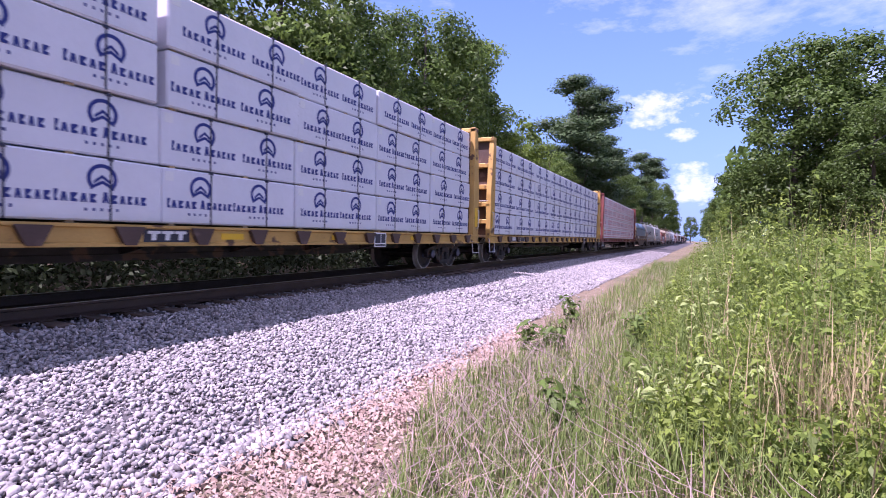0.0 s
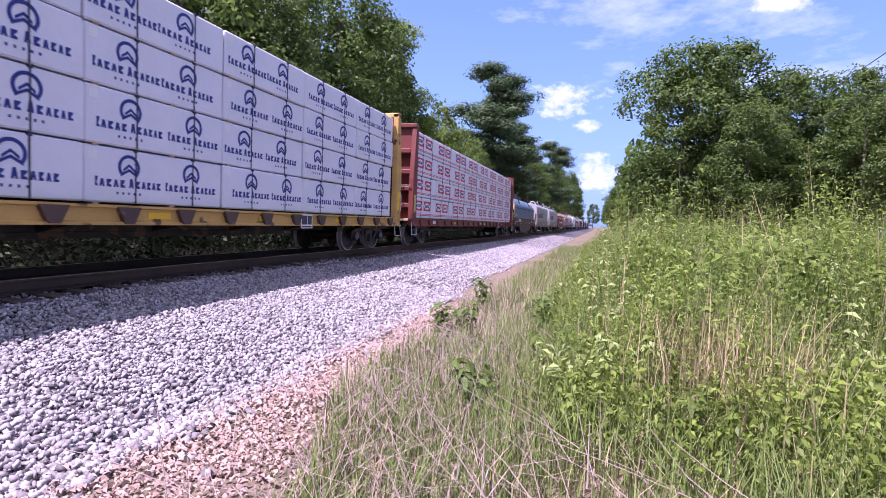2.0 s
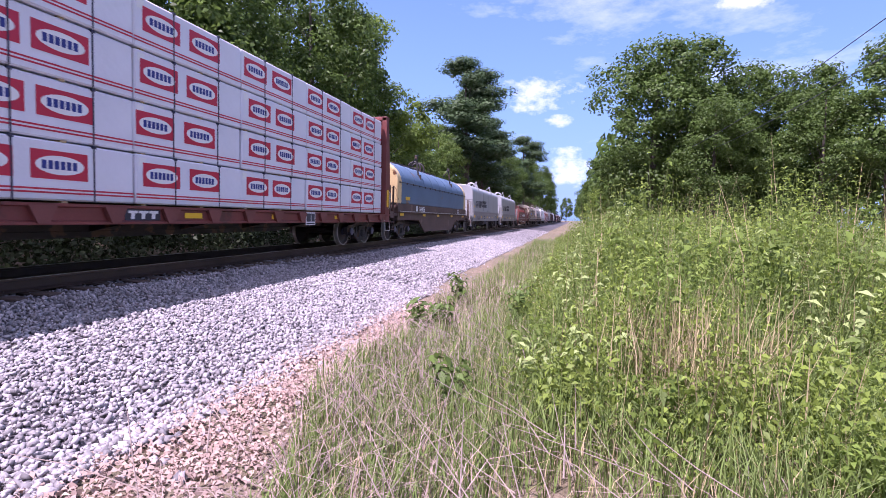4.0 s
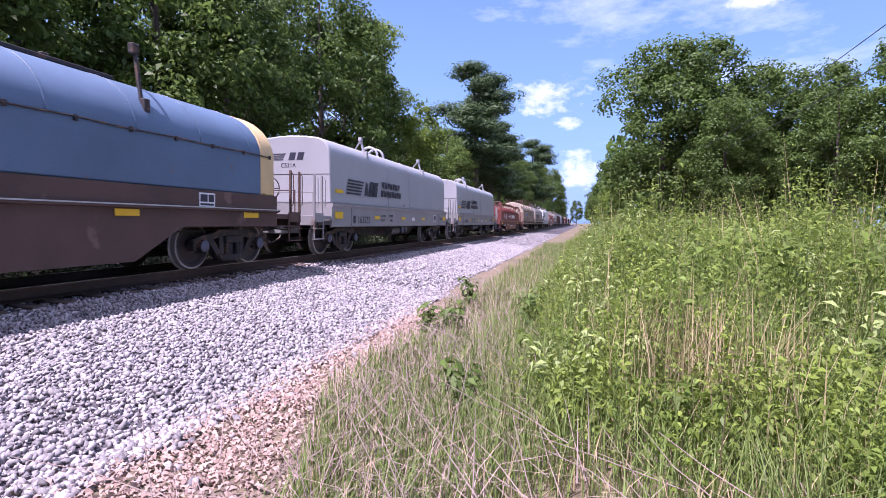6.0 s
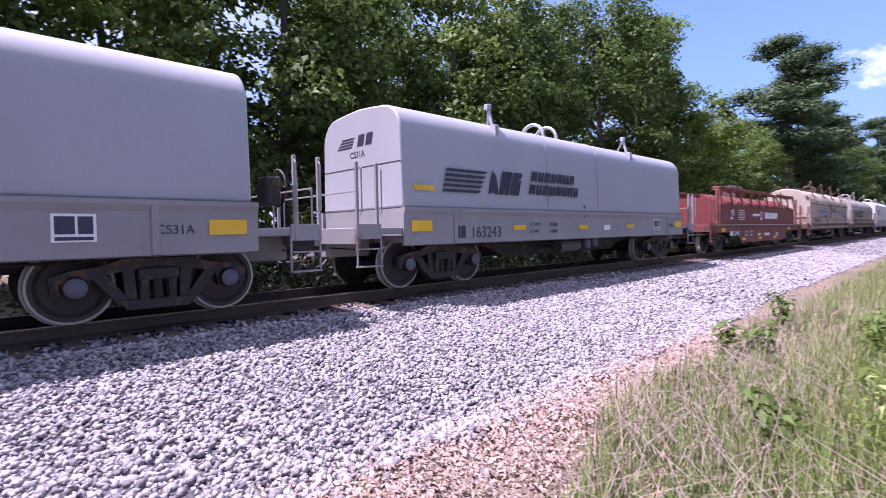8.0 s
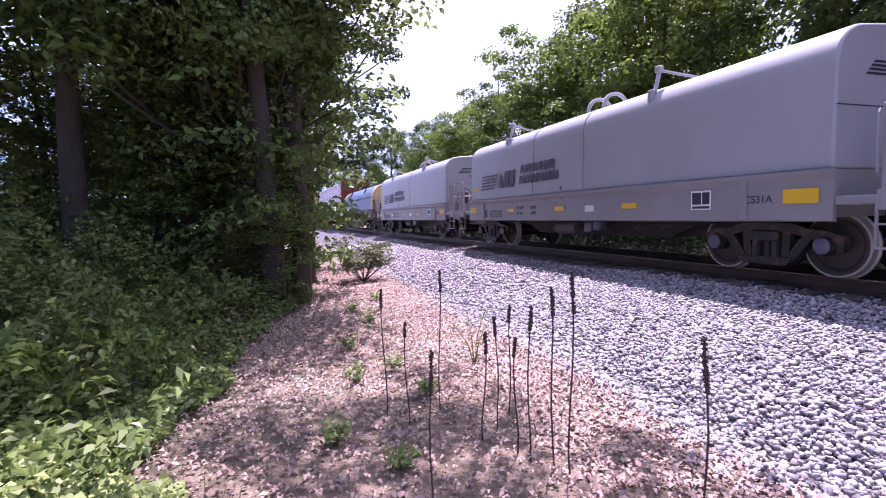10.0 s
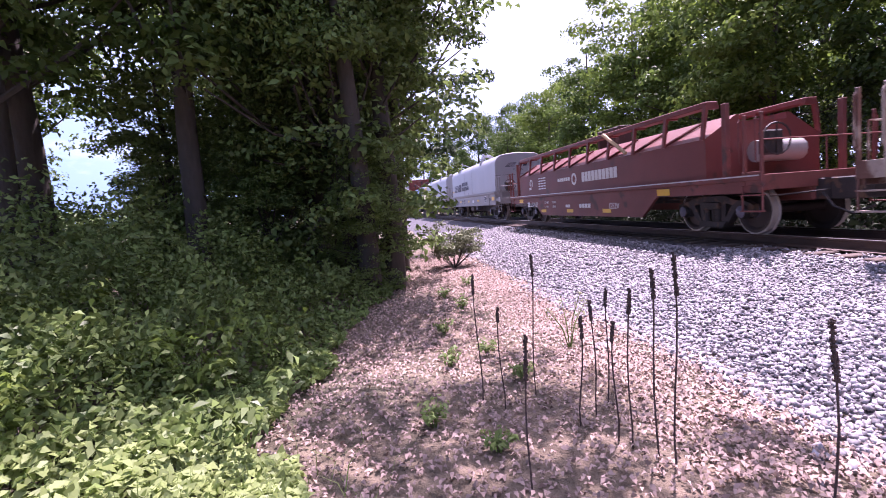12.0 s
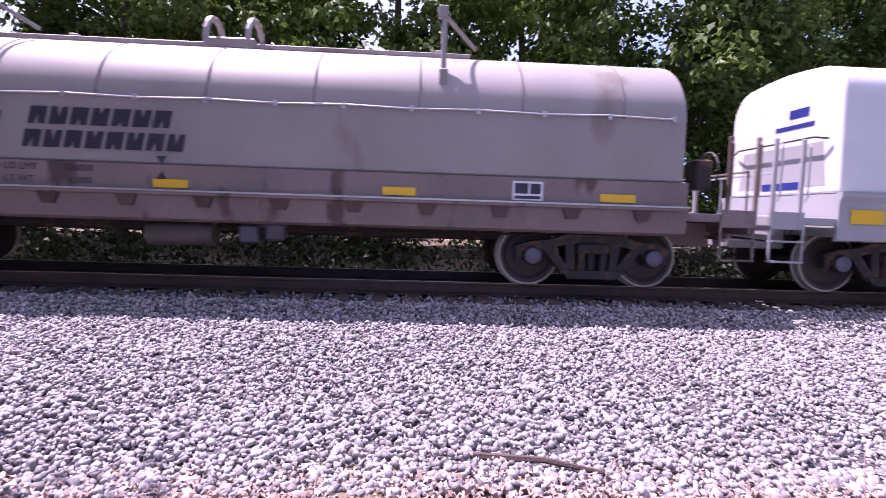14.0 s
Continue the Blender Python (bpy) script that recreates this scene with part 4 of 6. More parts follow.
    for row in range(rows):
        for col in range(n):
            for back in (0, 1):
                dx, dy, dz = r.uniform(-0.015, 0.015), r.uniform(-0.03, 0.02), 0.0
                if shifted and row >= 2 and col in (3, 4):
                    dx += 0.06 if col == 4 else -0.06
                    dy -= 0.05 if not back else 0
                x, yy, z = 0.56 + col * step + dx, (-1.24 + dy) if not back else 0.02, 1.115 + row * (h + 0.03)
                pk = tagged(new("lumber_pack", mesh), pack_label, "lumber pack", "wrapped lumber packs on the flat cars")
                packs.append((pk, x, yy, z))
                if back:
                    continue
                room = 0.62 if logo is RING else 0.45
                gap = r.uniform(1.2, 1.34) if logo is RING else r.uniform(0.98, 1.1)
                u = room + r.uniform(0.0, 0.22)
                while u < step - room:
                    (nm, me), *rest = logo
                    pr = part(nm, me, None, pk, at=pose(u, -0.001, 0))
                    for nm, me in rest:
                        tagged(part(nm, me, None, pr), kind="stuff" if nm == "maker_line" else "")
                    u += gap
                for u in (0.86, 2.05):
                    bb = Build()
                    bb.box(u - 0.012, u + 0.012, -0.010, -0.003, 0.0, h)
                    bb.box(u - 0.03, u + 0.03, -0.02, 0.03, h - 0.03, h + 0.01)
                    part("strap", bb, STRAP, pk)
                bb = Build()
                bb.box(0.06, 0.2, -0.004, 0, 0.64, 0.78)
                part("pack_tag", bb, WHITE, pk)
                if logo is BADGE:
                    bb = Build()
                    bb.box(0.0, step - 0.03, -0.004, 0, 0.1, 0.125)
                    bb.box(0.0, step - 0.03, -0.004, 0, 0.15, 0.175)
                    part("print_line", bb, PRINT, pk)
        for col in range(n * 2):
            x = 0.7 + col * step / 2
            bb = Build()
            bb.box(x, x + 0.09, -1.22, 1.2, 1.085 + row * (h + 0.03), 1.115 + row * (h + 0.03))
            part("spacer", bb, WOOD, car)
    return car, packs


def red_coil(name, label, number):
    ln = 15.0
    car = tagged(new(name), label, "freight car", "freight cars in the train")
    h0, h1 = 1.25, 13.5
    b = Build()
    prof = [(-1.33, 1.15), (-1.33, 1.95), (-0.62, 2.42), (-0.55, 2.42), (-0.55, 2.28), (0.55, 2.28), (0.55, 2.42), (0.62, 2.42), (1.33, 1.95), (1.33, 1.15)]
    b.prism(prof, h0, h1)
    part("hood", b, RED, car)
    for s in (-1, 1):
        b = Build()
        for i in range(10):
            x = h0 + 0.05 + i * (h1 - h0 - 0.1) / 9
            b.prism([(s * 1.34, 1.93), (s * 1.38, 1.93), (s * 1.30, 2.62), (s * 1.0, 2.62), (s * 1.0, 2.55), (s * 1.24, 2.55)], x - 0.05, x + 0.05)
            if i < 9:
                b.tube([(x, s * 1.34, 1.97), (x + 0.55, s * 0.72, 2.40)], 0.03, 5)
        b.box(h0, h1, *sorted((s * 1.02, s * 1.30)), 2.58, 2.70, c=0.015)
        part("top_rail", b, RED, car)
        b = Build()
        b.prism([(s * 1.30, 1.15), (s * 1.42, 1.15), (s * 1.42, 1.05), (s * 1.37, 1.03), (s * 1.37, 0.82), (s * 1.30, 0.82)], 0, ln)
        b.prism([(3.2, 0.85), (3.9, 0.34), (ln - 3.9, 0.34), (ln - 3.2, 0.85)], *sorted((s * 1.37, s * 1.30)), axis="y")
        b.box(0, ln, *sorted((s * 1.36, s * 1.428)), 1.115, 1.14, 1)
        part("side_sill", b, [MAROON, PALE], car)
    b = Build()
    b.box(0, ln, -1.3, 1.3, 1.03, 1.148)
    part("deck", b, MAROON, car)
    b = Build()
    for x in (6.7, 7.7):
        b.box(x, x + 0.14, -0.3, 0.3, 2.28, 3.05, c=0.02)
    b.box(6.6, 8.0, -0.18, 0.18, 2.95, 3.08, c=0.02)
    part("lifting_ring", b, BROWN, car)
    b = Build()
    b.tube([(9.2, -1.36, 2.66), (10.4, -1.36, 2.02)], 0.05, 6)
    part("prop_bar", b, WOOD, car)
    underframe(car, ln, False)
    for x, d in ((0.95, -1), (ln - 0.95, 1)):
        end_platform(car, x, d, MAROON, wheel_side=d > 0)
        for y in (-1.3, 1.3):
            b = Build()
            b.box(x - 0.06, x + 0.06, y - 0.05, y + 0.05, 1.14, 2.55, c=0.01)
            part("end_post", b, MAROON, car)
    b = Build()
    b.tube([(13.85, -0.5, 1.62), (13.85, 0.5, 1.62)], 0.22, 12)
    part("brake_cylinder", b, DULL, car, smooth=40)
    for x in (1.7, ln - 1.7):
        truck(car, x)
    coupler(car, 0.05, -1)
    coupler(car, ln - 0.05, 1)
    y = -1.374
    mark_bars(car, 2.3, 0.66, 0.32, 0.2, y, WHITE, 2, "reporting_mark")
    letters(number, 0.21, WHITE, car, 2.68, y, 0.66, "car_number")
    data_lines(car, 4.3, 0.62, y, "215800", "70100", WHITE)
    mark_bars(car, 6.3, 0.62, 0.4, 0.1, y, WHITE, 2)
    mark_bars(car, 7.4, 0.60, 0.85, 0.13, y, WHITE, 4)
    letters("G52V", 0.18, WHITE, car, 9.4, y, 0.56, "class_mark")
    for x in (1.2, 3.9, 6.4, 9.0, 11.8):
        sheet("reflector", x, x + 0.5, 0.45 if 3 < x < 11 else 0.85, 0.56 if 3 < x < 11 else 1.0, y, STRIPE, car, "yellow reflector stripe")
    yy = -1.334
    b = Build()
    o, i2 = arc(2.75, 1.62, 0.17, 0.17, -60, 230, 14), arc(2.75, 1.62, 0.10, 0.10, -60, 230, 14)
    b.prism(o + i2[::-1], yy - 0.004, yy, axis="y")
    part("emblem", b, WHITE, car)
    sheet("emblem_foot", 2.5, 2.75, 1.36, 1.46, yy, WHITE, car)
    for k in range(5):
        mark_bars(car, 3.6, 1.34 + k * 0.1, 0.85, 0.045, yy, WHITE, 3)
    mark_bars(car, 5.6, 1.52, 1.1, 0.12, yy, WHITE, 6)
    o, i2 = arc(7.0, 1.55, 0.2, 0.2, 0, 359, 20), arc(7.0, 1.55, 0.12, 0.12, 0, 359, 20)
    b = Build()
    b.prism(o + i2[::-1], yy - 0.004, yy, axis="y")
    part("round_mark", b, WHITE, car)
    mark_bars(car, 7.6, 1.42, 2.3, 0.3, yy, WHITE, 10)
    return car


def gondola(name, label, mat):
    ln = 15.2
    car = tagged(new(name), label, "freight car", "freight cars in the train")
    b = Build()
    for s in (-1, 1):
        b.box(0, ln, *sorted((s * 1.45, s * 1.38)), 1.0, 2.9, c=0.01)
        for i in range(14):
            x = 0.2 + i * (ln - 0.4) / 13
            b.box(x - 0.06, x + 0.06, *sorted((s * 1.44, s * 1.55)), 1.0, 2.85, c=0.01)
    for x in (0, ln - 0.07):
        b.box(x, x + 0.07, -1.4, 1.4, 1.0, 2.9)
    b.box(0, ln, -1.4, 1.4, 0.92, 1.02)
    part("body", b, mat, car)
    underframe(car, ln, False)
    for x in (1.7, ln - 1.7):
        truck(car, x)
    coupler(car, -0.2, -1)
    coupler(car, ln + 0.2, 1)
    return car


rolling = []
lump = "white-wrapped lumber pack with dark blue ring prints"
A, pa = bulkhead_car("bulkhead_flat_car", "yellow bulkhead flat car stacked with wrapped lumber", YELLOW, BROWN, ("", ""), RING, 1, lump, shifted=True)
Bc, pb = bulkhead_car("bulkhead_flat_car", "yellow bulkhead flat car with black number board", YELLOW, BROWN, ("861", "281"), RING, 2, lump)
C, pc = bulkhead_car("bulkhead_flat_car", "dark red bulkhead flat car stacked with wrapped lumber", RED, MAROON, ("", "62799"), BADGE, 3, "white-wrapped lumber pack with red badge prints")
rolling += [(A, -49.3), (Bc, -24.7), (C, 0.0)]
D = coil_car("coil_car", "faded blue round-hooded coil car with yellow ends", 13.4, "round", BLUE, BROWN, "164426", 2.4, WHITE, "fish", CREAM)
sheet("notice", 1.0, 1.6, 1.72, 1.86, -1.345, STRIPE, D, "small yellow notice")
rolling.append((D, 24.6))
E1 = railroad_coil("coil_car", "clean light grey coil car with flat-sided hood", 12.4, "boxy", GREY, GREYB, "163322")
F1 = railroad_coil("coil_car", "light grey coil car with dusty sill", 12.4, "boxy", GREY, GREYB, "163243")
end_marks(E1, 12.4, -1)
end_marks(F1, 12.4, -1)
rolling += [(E1, 40.8), (F1, 55.95)]
G = red_coil("coil_car", "oxide red coil car with sloped hood panels", "631447")
rolling.append((G, 71.2))
H = coil_car("coil_car", "rust-blotched cream coil car with round hood", 13.6, "round", TAN, surface("rusting_cream_sill", (0.30, 0.245, 0.205), 0.6, 0, 0.3, 1.0, 26, 0.1, ((0.12, 0.055, 0.04), 0.57, 1.3)), "168370", 1.2, BLACK, "ledge")
horse_mark(H, 6.9, 1.95, 1.5, 0.32, -1.352, BLACK)
for x in (2.3, 9.9):
    b = Build()
    for z in (1.72, 2.20):
        b.box(x, x + 3.0, -1.356, -1.350, z, z + 0.03)
    for u in (x, x + 2.97):
        b.box(u, u + 0.03, -1.356, -1.350, 1.72, 2.23)
    part("name_frame", b, surface("faded_red_line", (0.30, 0.10, 0.085), 0.6), H, "thin red frame line")
    word_bars(H, x + 0.25, 1.86, 2.5, 0.26, -1.352, surface("faded_blue_letters", (0.16, 0.24, 0.45), 0.6), 9)
    mark_bars(H, x + 1.75, 1.58, 1.2, 0.13, -1.358, surface("dark_patch_paint", (0.05, 0.03, 0.05), 0.6), 1, "dark_patch")
mark_bars(H, 8.75, 1.92, 1.0, 0.16, -1.352, BLACK, 1)
b = Build()
b.prism([(y * 1.012, 1.55 + (z - 1.55) * 1.008) for y, z in ROUND], 6.35, 6.6)
part("hood_joint", b, surface("deep_rust", (0.09, 0.045, 0.032), 0.8, 0, 0.4, 2, 30, 0.3), H, "rusted joint between the two hoods", smooth=30)
rolling.append((H, 89.0))
I1 = railroad_coil("coil_car", "dusty grey coil car with round hood", 13.1, "round", DULL, DULLSILL, "164013", body="ledge")
rolling.append((I1, 104.8))
J = coil_car("coil_car", "white coil car with graffiti scrawl on its side", 13.1, "boxy", surface("bright_white_paint", (0.68, 0.68, 0.70), 0.4, 0, 0.08, 0.9, 30, 0.04), GREY, "494", 1.6, NAVY)
b = Build()
for k in range(4):
    rod(b, *[(1.5 + k * 0.35 + 0.16 * math.cos(q * 1.1 + k), -1.372, 2.25 + 0.3 * math.sin(q * 0.9 + 1.7 * k)) for q in range(9)], r=0.008)
part("graffiti", b, BLACK, J, "thin black sprayed scrawl")
for y0, y1, z0, z1 in ((-0.62, -0.2, 2.72, 2.86), (-0.75, 0.1, 2.55, 2.62), (-0.55, 0.35, 1.58, 1.70)):
    b = Build()
    b.box(-0.006, -0.001, y0, y1, z0, z1)
    part("lettering", b, NAVY, J)
b = Build()
b.prism([(-1.05, 1.62), (-0.95, 2.28), (0.9, 2.28), (1.0, 1.62)], -0.004, -0.002)
part("end_panel", b, GREY, J)
b = Build()
rod(b, (-0.05, -1.1, 2.3), (-0.12, -0.9, 2.34), (-0.12, 0.9, 2.34), (-0.05, 1.1, 2.3), r=0.016)
part("grab_iron", b, STEEL, J)
rolling.append((J, 120.2))
off = 136.0
for k, src in enumerate((G, I1, None, E1, None, G, None, H, None, E1, None)):
    if src is None:
        car = gondola("gondola", "dark weathered open gondola car", BROWN if k % 4 else STEEL)
        rolling.append((car, off))
        off += 17.0
    else:
        car = copy_thing(src, pose(0, 0, 0))
        rolling.append((car, off + 0.4))
        off += 16.2
loads = [(pk, x - 49.3, y, z) for pk, x, y, z in pa] + [(pk, x - 24.7, y, z) for pk, x, y, z in pb] + pc

# ---- trees and undergrowth ----
def crown_cloud(rng, blobs, per, centre, radii, blob_r, leaf, flat=0.75, shell=0.55, low=-0.6):
    """Leaf clumps through an uneven ellipsoid, or, for a hollow crown, on the outsides of billowing lobes with gaps."""
    radii, centre = np.array(radii, float), np.array(centre, float)
    if shell < 0.45:
        d = unit(rng.normal(size=(blobs * 3, 3)))
        d = d[d[:, 2] > low][:blobs]
        c = centre + d * radii * rng.uniform(shell, 1.0, (len(d), 1)) * (1 + 0.16 * np.sin(d[:, :1] * 5 + d[:, 2:] * 4))
        q = np.repeat(np.arange(len(d)), per)
        e = unit(rng.normal(size=(len(q), 3)))
        e[:, 2] = np.where(e[:, 2] < -0.3, -e[:, 2] * 0.4, e[:, 2])
        p = c[q] + e * (blob_r * rng.uniform(0.6, 1.3, (len(d), 1)))[q] * rng.uniform(0.55, 1.05, (len(q), 1)) * np.array([1, 1, flat])
        return leaves(rng, p, e + rng.normal(0, 0.55, e.shape) + np.array([0, 0, 0.35]), leaf), c
    lobes = max(9, blobs // 4)
    d = unit(rng.normal(size=(lobes * 4, 3)))
    d = d[d[:, 2] > low][:lobes]
    lr = 0.46 * min(radii) * rng.uniform(0.7, 1.25, (len(d), 1))
    lc = d * np.maximum(radii - lr, 0.2) * rng.uniform(0.55, 1.12, (len(d), 1))
    o = rng.integers(0, len(d), blobs)
    e = unit(unit(lc[o] / radii) * 0.75 + rng.normal(0, 0.62, (blobs, 3)) + [0, 0, 0.2])
    c = centre + lc[o] + e * lr[o] * rng.uniform(0.7, 1.05, (blobs, 1))
    br = blob_r * 0.82 * rng.uniform(0.6, 1.3, (blobs, 1))
    n = blobs * per
    q = np.repeat(np.arange(blobs), per)
    f = unit(rng.normal(size=(n, 3)) + e[q] * 0.7)
    p = c[q] + f * br[q] * rng.uniform(0.35, 1.08, (n, 1)) * np.array([1, 1, flat])
    return leaves(rng, p, f + rng.normal(0, 0.5, f.shape) + np.array([0, 0, 0.3]), leaf), c


def limb_mesh(rng, height, trunk_r, targets, fork=0.35, lean=0.0):
    b = Build()
    top = Vector((lean * height, 0, height * 0.86))
    path = [Vector((lean * height * t + 0.12 * math.sin(t * 5), 0.12 * math.cos(t * 4) - 0.12, height * 0.86 * t)) for t in np.linspace(0, 1, 8)]
    path[0].z = -0.5
    b.tube(path, trunk_r, 10, r1=trunk_r * 0.18)
    for c in targets:
        c = Vector(c)
        t = min(max(c.z / top.z - 0.18, fork), 0.92)
        a = path[0].lerp(path[-1], t)
        mid = a.lerp(c, 0.55) + Vector((0, 0, -0.25))
        b.tube([a, mid, c], trunk_r * 0.26 * (1.1 - t), 5, r1=0.015)
    return mesh_of("trunk", b, [BARK], 50)


def tree_kind(seed, height, radii, mid, blobs, per, blob_r, leaf, mat, trunk_r, shell=0.55, flat=0.75, low=-0.6, limbs=14):
    g = np.random.default_rng(seed)
    (v, f), c = crown_cloud(g, blobs, per, (0, 0, height * mid), radii, blob_r, leaf, flat, shell, low)
    pick = c[g.permutation(len(c))[:limbs]]
    return limb_mesh(g, height, trunk_r, pick), quick("crown", v, f, mat)


def pine_kind(seed, height, leaf):
    g = np.random.default_rng(seed)
    sets, tips = [], []
    for i in range(34):
        t = i / 33
        z = height * (0.36 + 0.63 * t)
        r = (1 - t) ** 0.5 * min(1, 0.55 + t) * 4.6 * g.uniform(0.55, 1.1) + 0.5
        a = g.uniform(0, math.tau)
        tip = np.array([math.cos(a) * r, math.sin(a) * r, z])
        tips.append(tip * [0.8, 0.8, 1])
        for w in (0.35, 0.7, 1.0):
            c = tip * [w, w, 1]
            e = unit(g.normal(size=(150, 3)))
            p = c + e * np.array([1.4, 1.4, 0.85]) * g.uniform(0.4, 1, (150, 1))
            sets.append(leaves(g, p, e + [0, 0, 0.6], leaf, 0.35))
    v, f = join(*sets)
    return limb_mesh(g, height * 1.1, 0.26, tips[::2], 0.3), quick("crown", v, f, NEEDLE)


KINDS = {
    "oak": tree_kind(11, 19, (4.7, 4.7, 9.0), 0.52, 120, 160, 1.6, 0.29, LEAF, 0.32, shell=0.5, low=-1),
    "maple": tree_kind(12, 17, (4.3, 4.3, 8.2), 0.52, 110, 155, 1.5, 0.28, LEAF2, 0.26, shell=0.5, low=-1),
    "poplar": tree_kind(13, 21, (3.8, 3.8, 10), 0.52, 115, 150, 1.5, 0.29, LEAF, 0.28, shell=0.5, low=-1),
    "pine": pine_kind(14, 21, 0.42),
    "edge": tree_kind(15, 11, (2.9, 2.9, 5.2), 0.50, 130, 125, 0.85, 0.20, LEAF2, 0.16, shell=0.4, low=-1),
    "edge_dark": tree_kind(16, 12.5, (3.2, 3.2, 5.9), 0.50, 135, 125, 0.9, 0.21, MIDLEAF, 0.18, shell=0.4, low=-1),
}
TREE_LABEL = {"oak": "tall leafy broadleaf tree at the edge of the woods", "maple": "bright green broadleaf tree in the woods", "poplar": "tall narrow broadleaf tree in the woods",
              "pine": "tall dark pine tree with tiered branches", "edge": "young light green tree beside the track", "edge_dark": "leafy dark green tree beside the track"}


def plant_tree(kind, x, y, s=1.0, turn=0.0, label="", category="tree", wide=1.0):
    t = tagged(new("pine_tree" if kind == "pine" else "tree"), label or TREE_LABEL[kind], category, "trees along the railway")
    t.matrix_basis = pose(x, y, float(ground_z(x, y)), 0, 0, turn) @ Matrix.Diagonal((s * wide, s * wide, s, 1))
    part("trunk", KINDS[kind][0], None, t)
    part("crown", KINDS[kind][1], None, t)
    return t


tr = random.Random(8)
# woods behind the track
for k, (x, y, kind, s) in enumerate((
        (-62, 20, "oak", 0.75), (-54, 16.5, "edge_dark", 0.9), (-47, 20, "oak", 0.72), (-41, 16, "edge", 1.0), (-35, 17, "edge_dark", 1.05), (-30, 21, "oak", 0.8), (-27, 16, "edge", 1.15),
        (-22, 17.5, "edge_dark", 1.2), (-17.5, 16, "edge", 1.2), (-13.5, 18.5, "oak", 0.8), (-9, 16, "edge_dark", 1.1), (-5, 17, "edge", 1.2), (-1, 16, "edge_dark", 1.1), (3.5, 17.5, "edge", 1.25),
        (8, 16, "edge_dark", 1.2), (12.5, 18, "oak", 0.75), (16.5, 16.5, "edge_dark", 1.25), (21.5, 17, "oak", 0.78), (26.5, 18.5, "poplar", 0.8), (31.5, 17.5, "oak", 0.95), (36.5, 18, "oak", 0.95),
        (41.5, 17.5, "maple", 1.06), (48.5, 19, "edge_dark", 1.1), (54, 18, "edge_dark", 1.15), (61, 18.5, "poplar", 0.62), (68, 18, "edge_dark", 1.1), (74, 19, "maple", 0.75), (80, 16.8, "pine", 1.22), (88, 18.5, "pine", 1.1), (101, 18, "pine", 1.05), (112, 18, "pine", 0.95),
        (122, 17, "oak", 0.95), (138, 17, "poplar", 1.0), (152, 14.5, "pine", 1.2), (178, 16.0, "oak", 1.25), (205, 16, "poplar", 1.3), (240, 16, "oak", 1.5), (290, 17, "oak", 1.6), (350, 16, "oak", 1.0), (432, 6, "oak", 1.15), (436, -6, "oak", 1.1), (434, 18, "oak", 1.1), (300, -6, "oak", 1.0), (250, -5, "oak", 0.95), (360, -5, "oak", 1.0),
        (-24, 25, "oak", 0.85), (-8, 25, "oak", 0.9), (6, 25, "poplar", 0.8), (18, 25, "oak", 0.8), (-42, 27, "oak", 0.8), (30, 26, "poplar", 0.9), (-74, 18, "oak", 0.8), (-90, 16, "oak", 0.8), (-110, 14, "oak", 0.85))):
    plant_tree(kind, x, y, s, tr.uniform(0, 360), wide=1.5 if kind == "pine" else 1.0)
# woods on the near side, beyond the weeds
for x, y, kind, s, wd in ((56, -7.6, "oak", 1.12, 1.15), (60, -12.0, "oak", 1.18, 1.2), (50, -12, "oak", 0.72, 1.1), (62, -18, "oak", 1.05, 1.2), (58, -23, "oak", 0.98, 1.15), (50, -20, "oak", 0.75, 1.1), (52, -26, "oak", 1.02, 1.1), (48, -31, "oak", 1.05, 1.1),
                          (110, -7, "oak", 0.9, 1), (150, -6, "poplar", 0.9, 1), (200, -5, "oak", 0.9, 1), (44, -38, "oak", 1.1, 1), (90, -20, "oak", 1.1, 1), (75, -3.6, "edge", 0.62, 1.2), (38, -50, "oak", 1.1, 1.1)):
    plant_tree(kind, x, y, s, tr.uniform(0, 360), wide=wd)

# dark trees close by on the other side
g = np.random.default_rng(21)
KINDS["cedar"] = tree_kind(22, 15, (4.1, 4.1, 7.6), 0.54, 190, 120, 0.95, 0.20, NEEDLE, 0.30, shell=0.35, flat=0.5, low=-1, limbs=40)
KINDS["vined"] = tree_kind(23, 10.5, (2.4, 2.4, 5.4), 0.50, 170, 120, 0.65, 0.13, VINE, 0.20, shell=0.3, low=-1, limbs=30)
KINDS["shade"] = tree_kind(24, 13, (3.8, 3.8, 5.4), 0.64, 160, 120, 0.9, 0.18, MIDLEAF, 0.30, shell=0.3, low=-0.95, limbs=30)
KINDS["canopy"] = tree_kind(25, 13, (2.8, 2.8, 4.6), 0.69, 150, 120, 0.85, 0.17, MIDLEAF, 0.22, shell=0.2, low=-1, limbs=30)
TREE_LABEL.update(canopy="slender tree with a dense dark high crown", cedar="dark cedar tree with drooping branches beside the ballast", vined="tree overgrown with vines down to the ground", shade="shady broadleaf tree with a bare dark trunk")
plant_tree("cedar", -19.0, 0.3, 1.0, 40)
plant_tree("cedar", -23.5, -2.2, 0.95, 130)
plant_tree("vined", -10.1, -0.2, 1.0, 10)
plant_tree("vined", -11.0, -0.9, 1.1, 222, wide=1.3)
plant_tree("canopy", -10.3, 0.6, 1.0, 20)
plant_tree("canopy", -13.0, 0.9, 1.0, 140)
plant_tree("canopy", -9.6, -2.8, 1.0, 250)
plant_tree("vined", -12.6, -1.2, 1.0, 200)
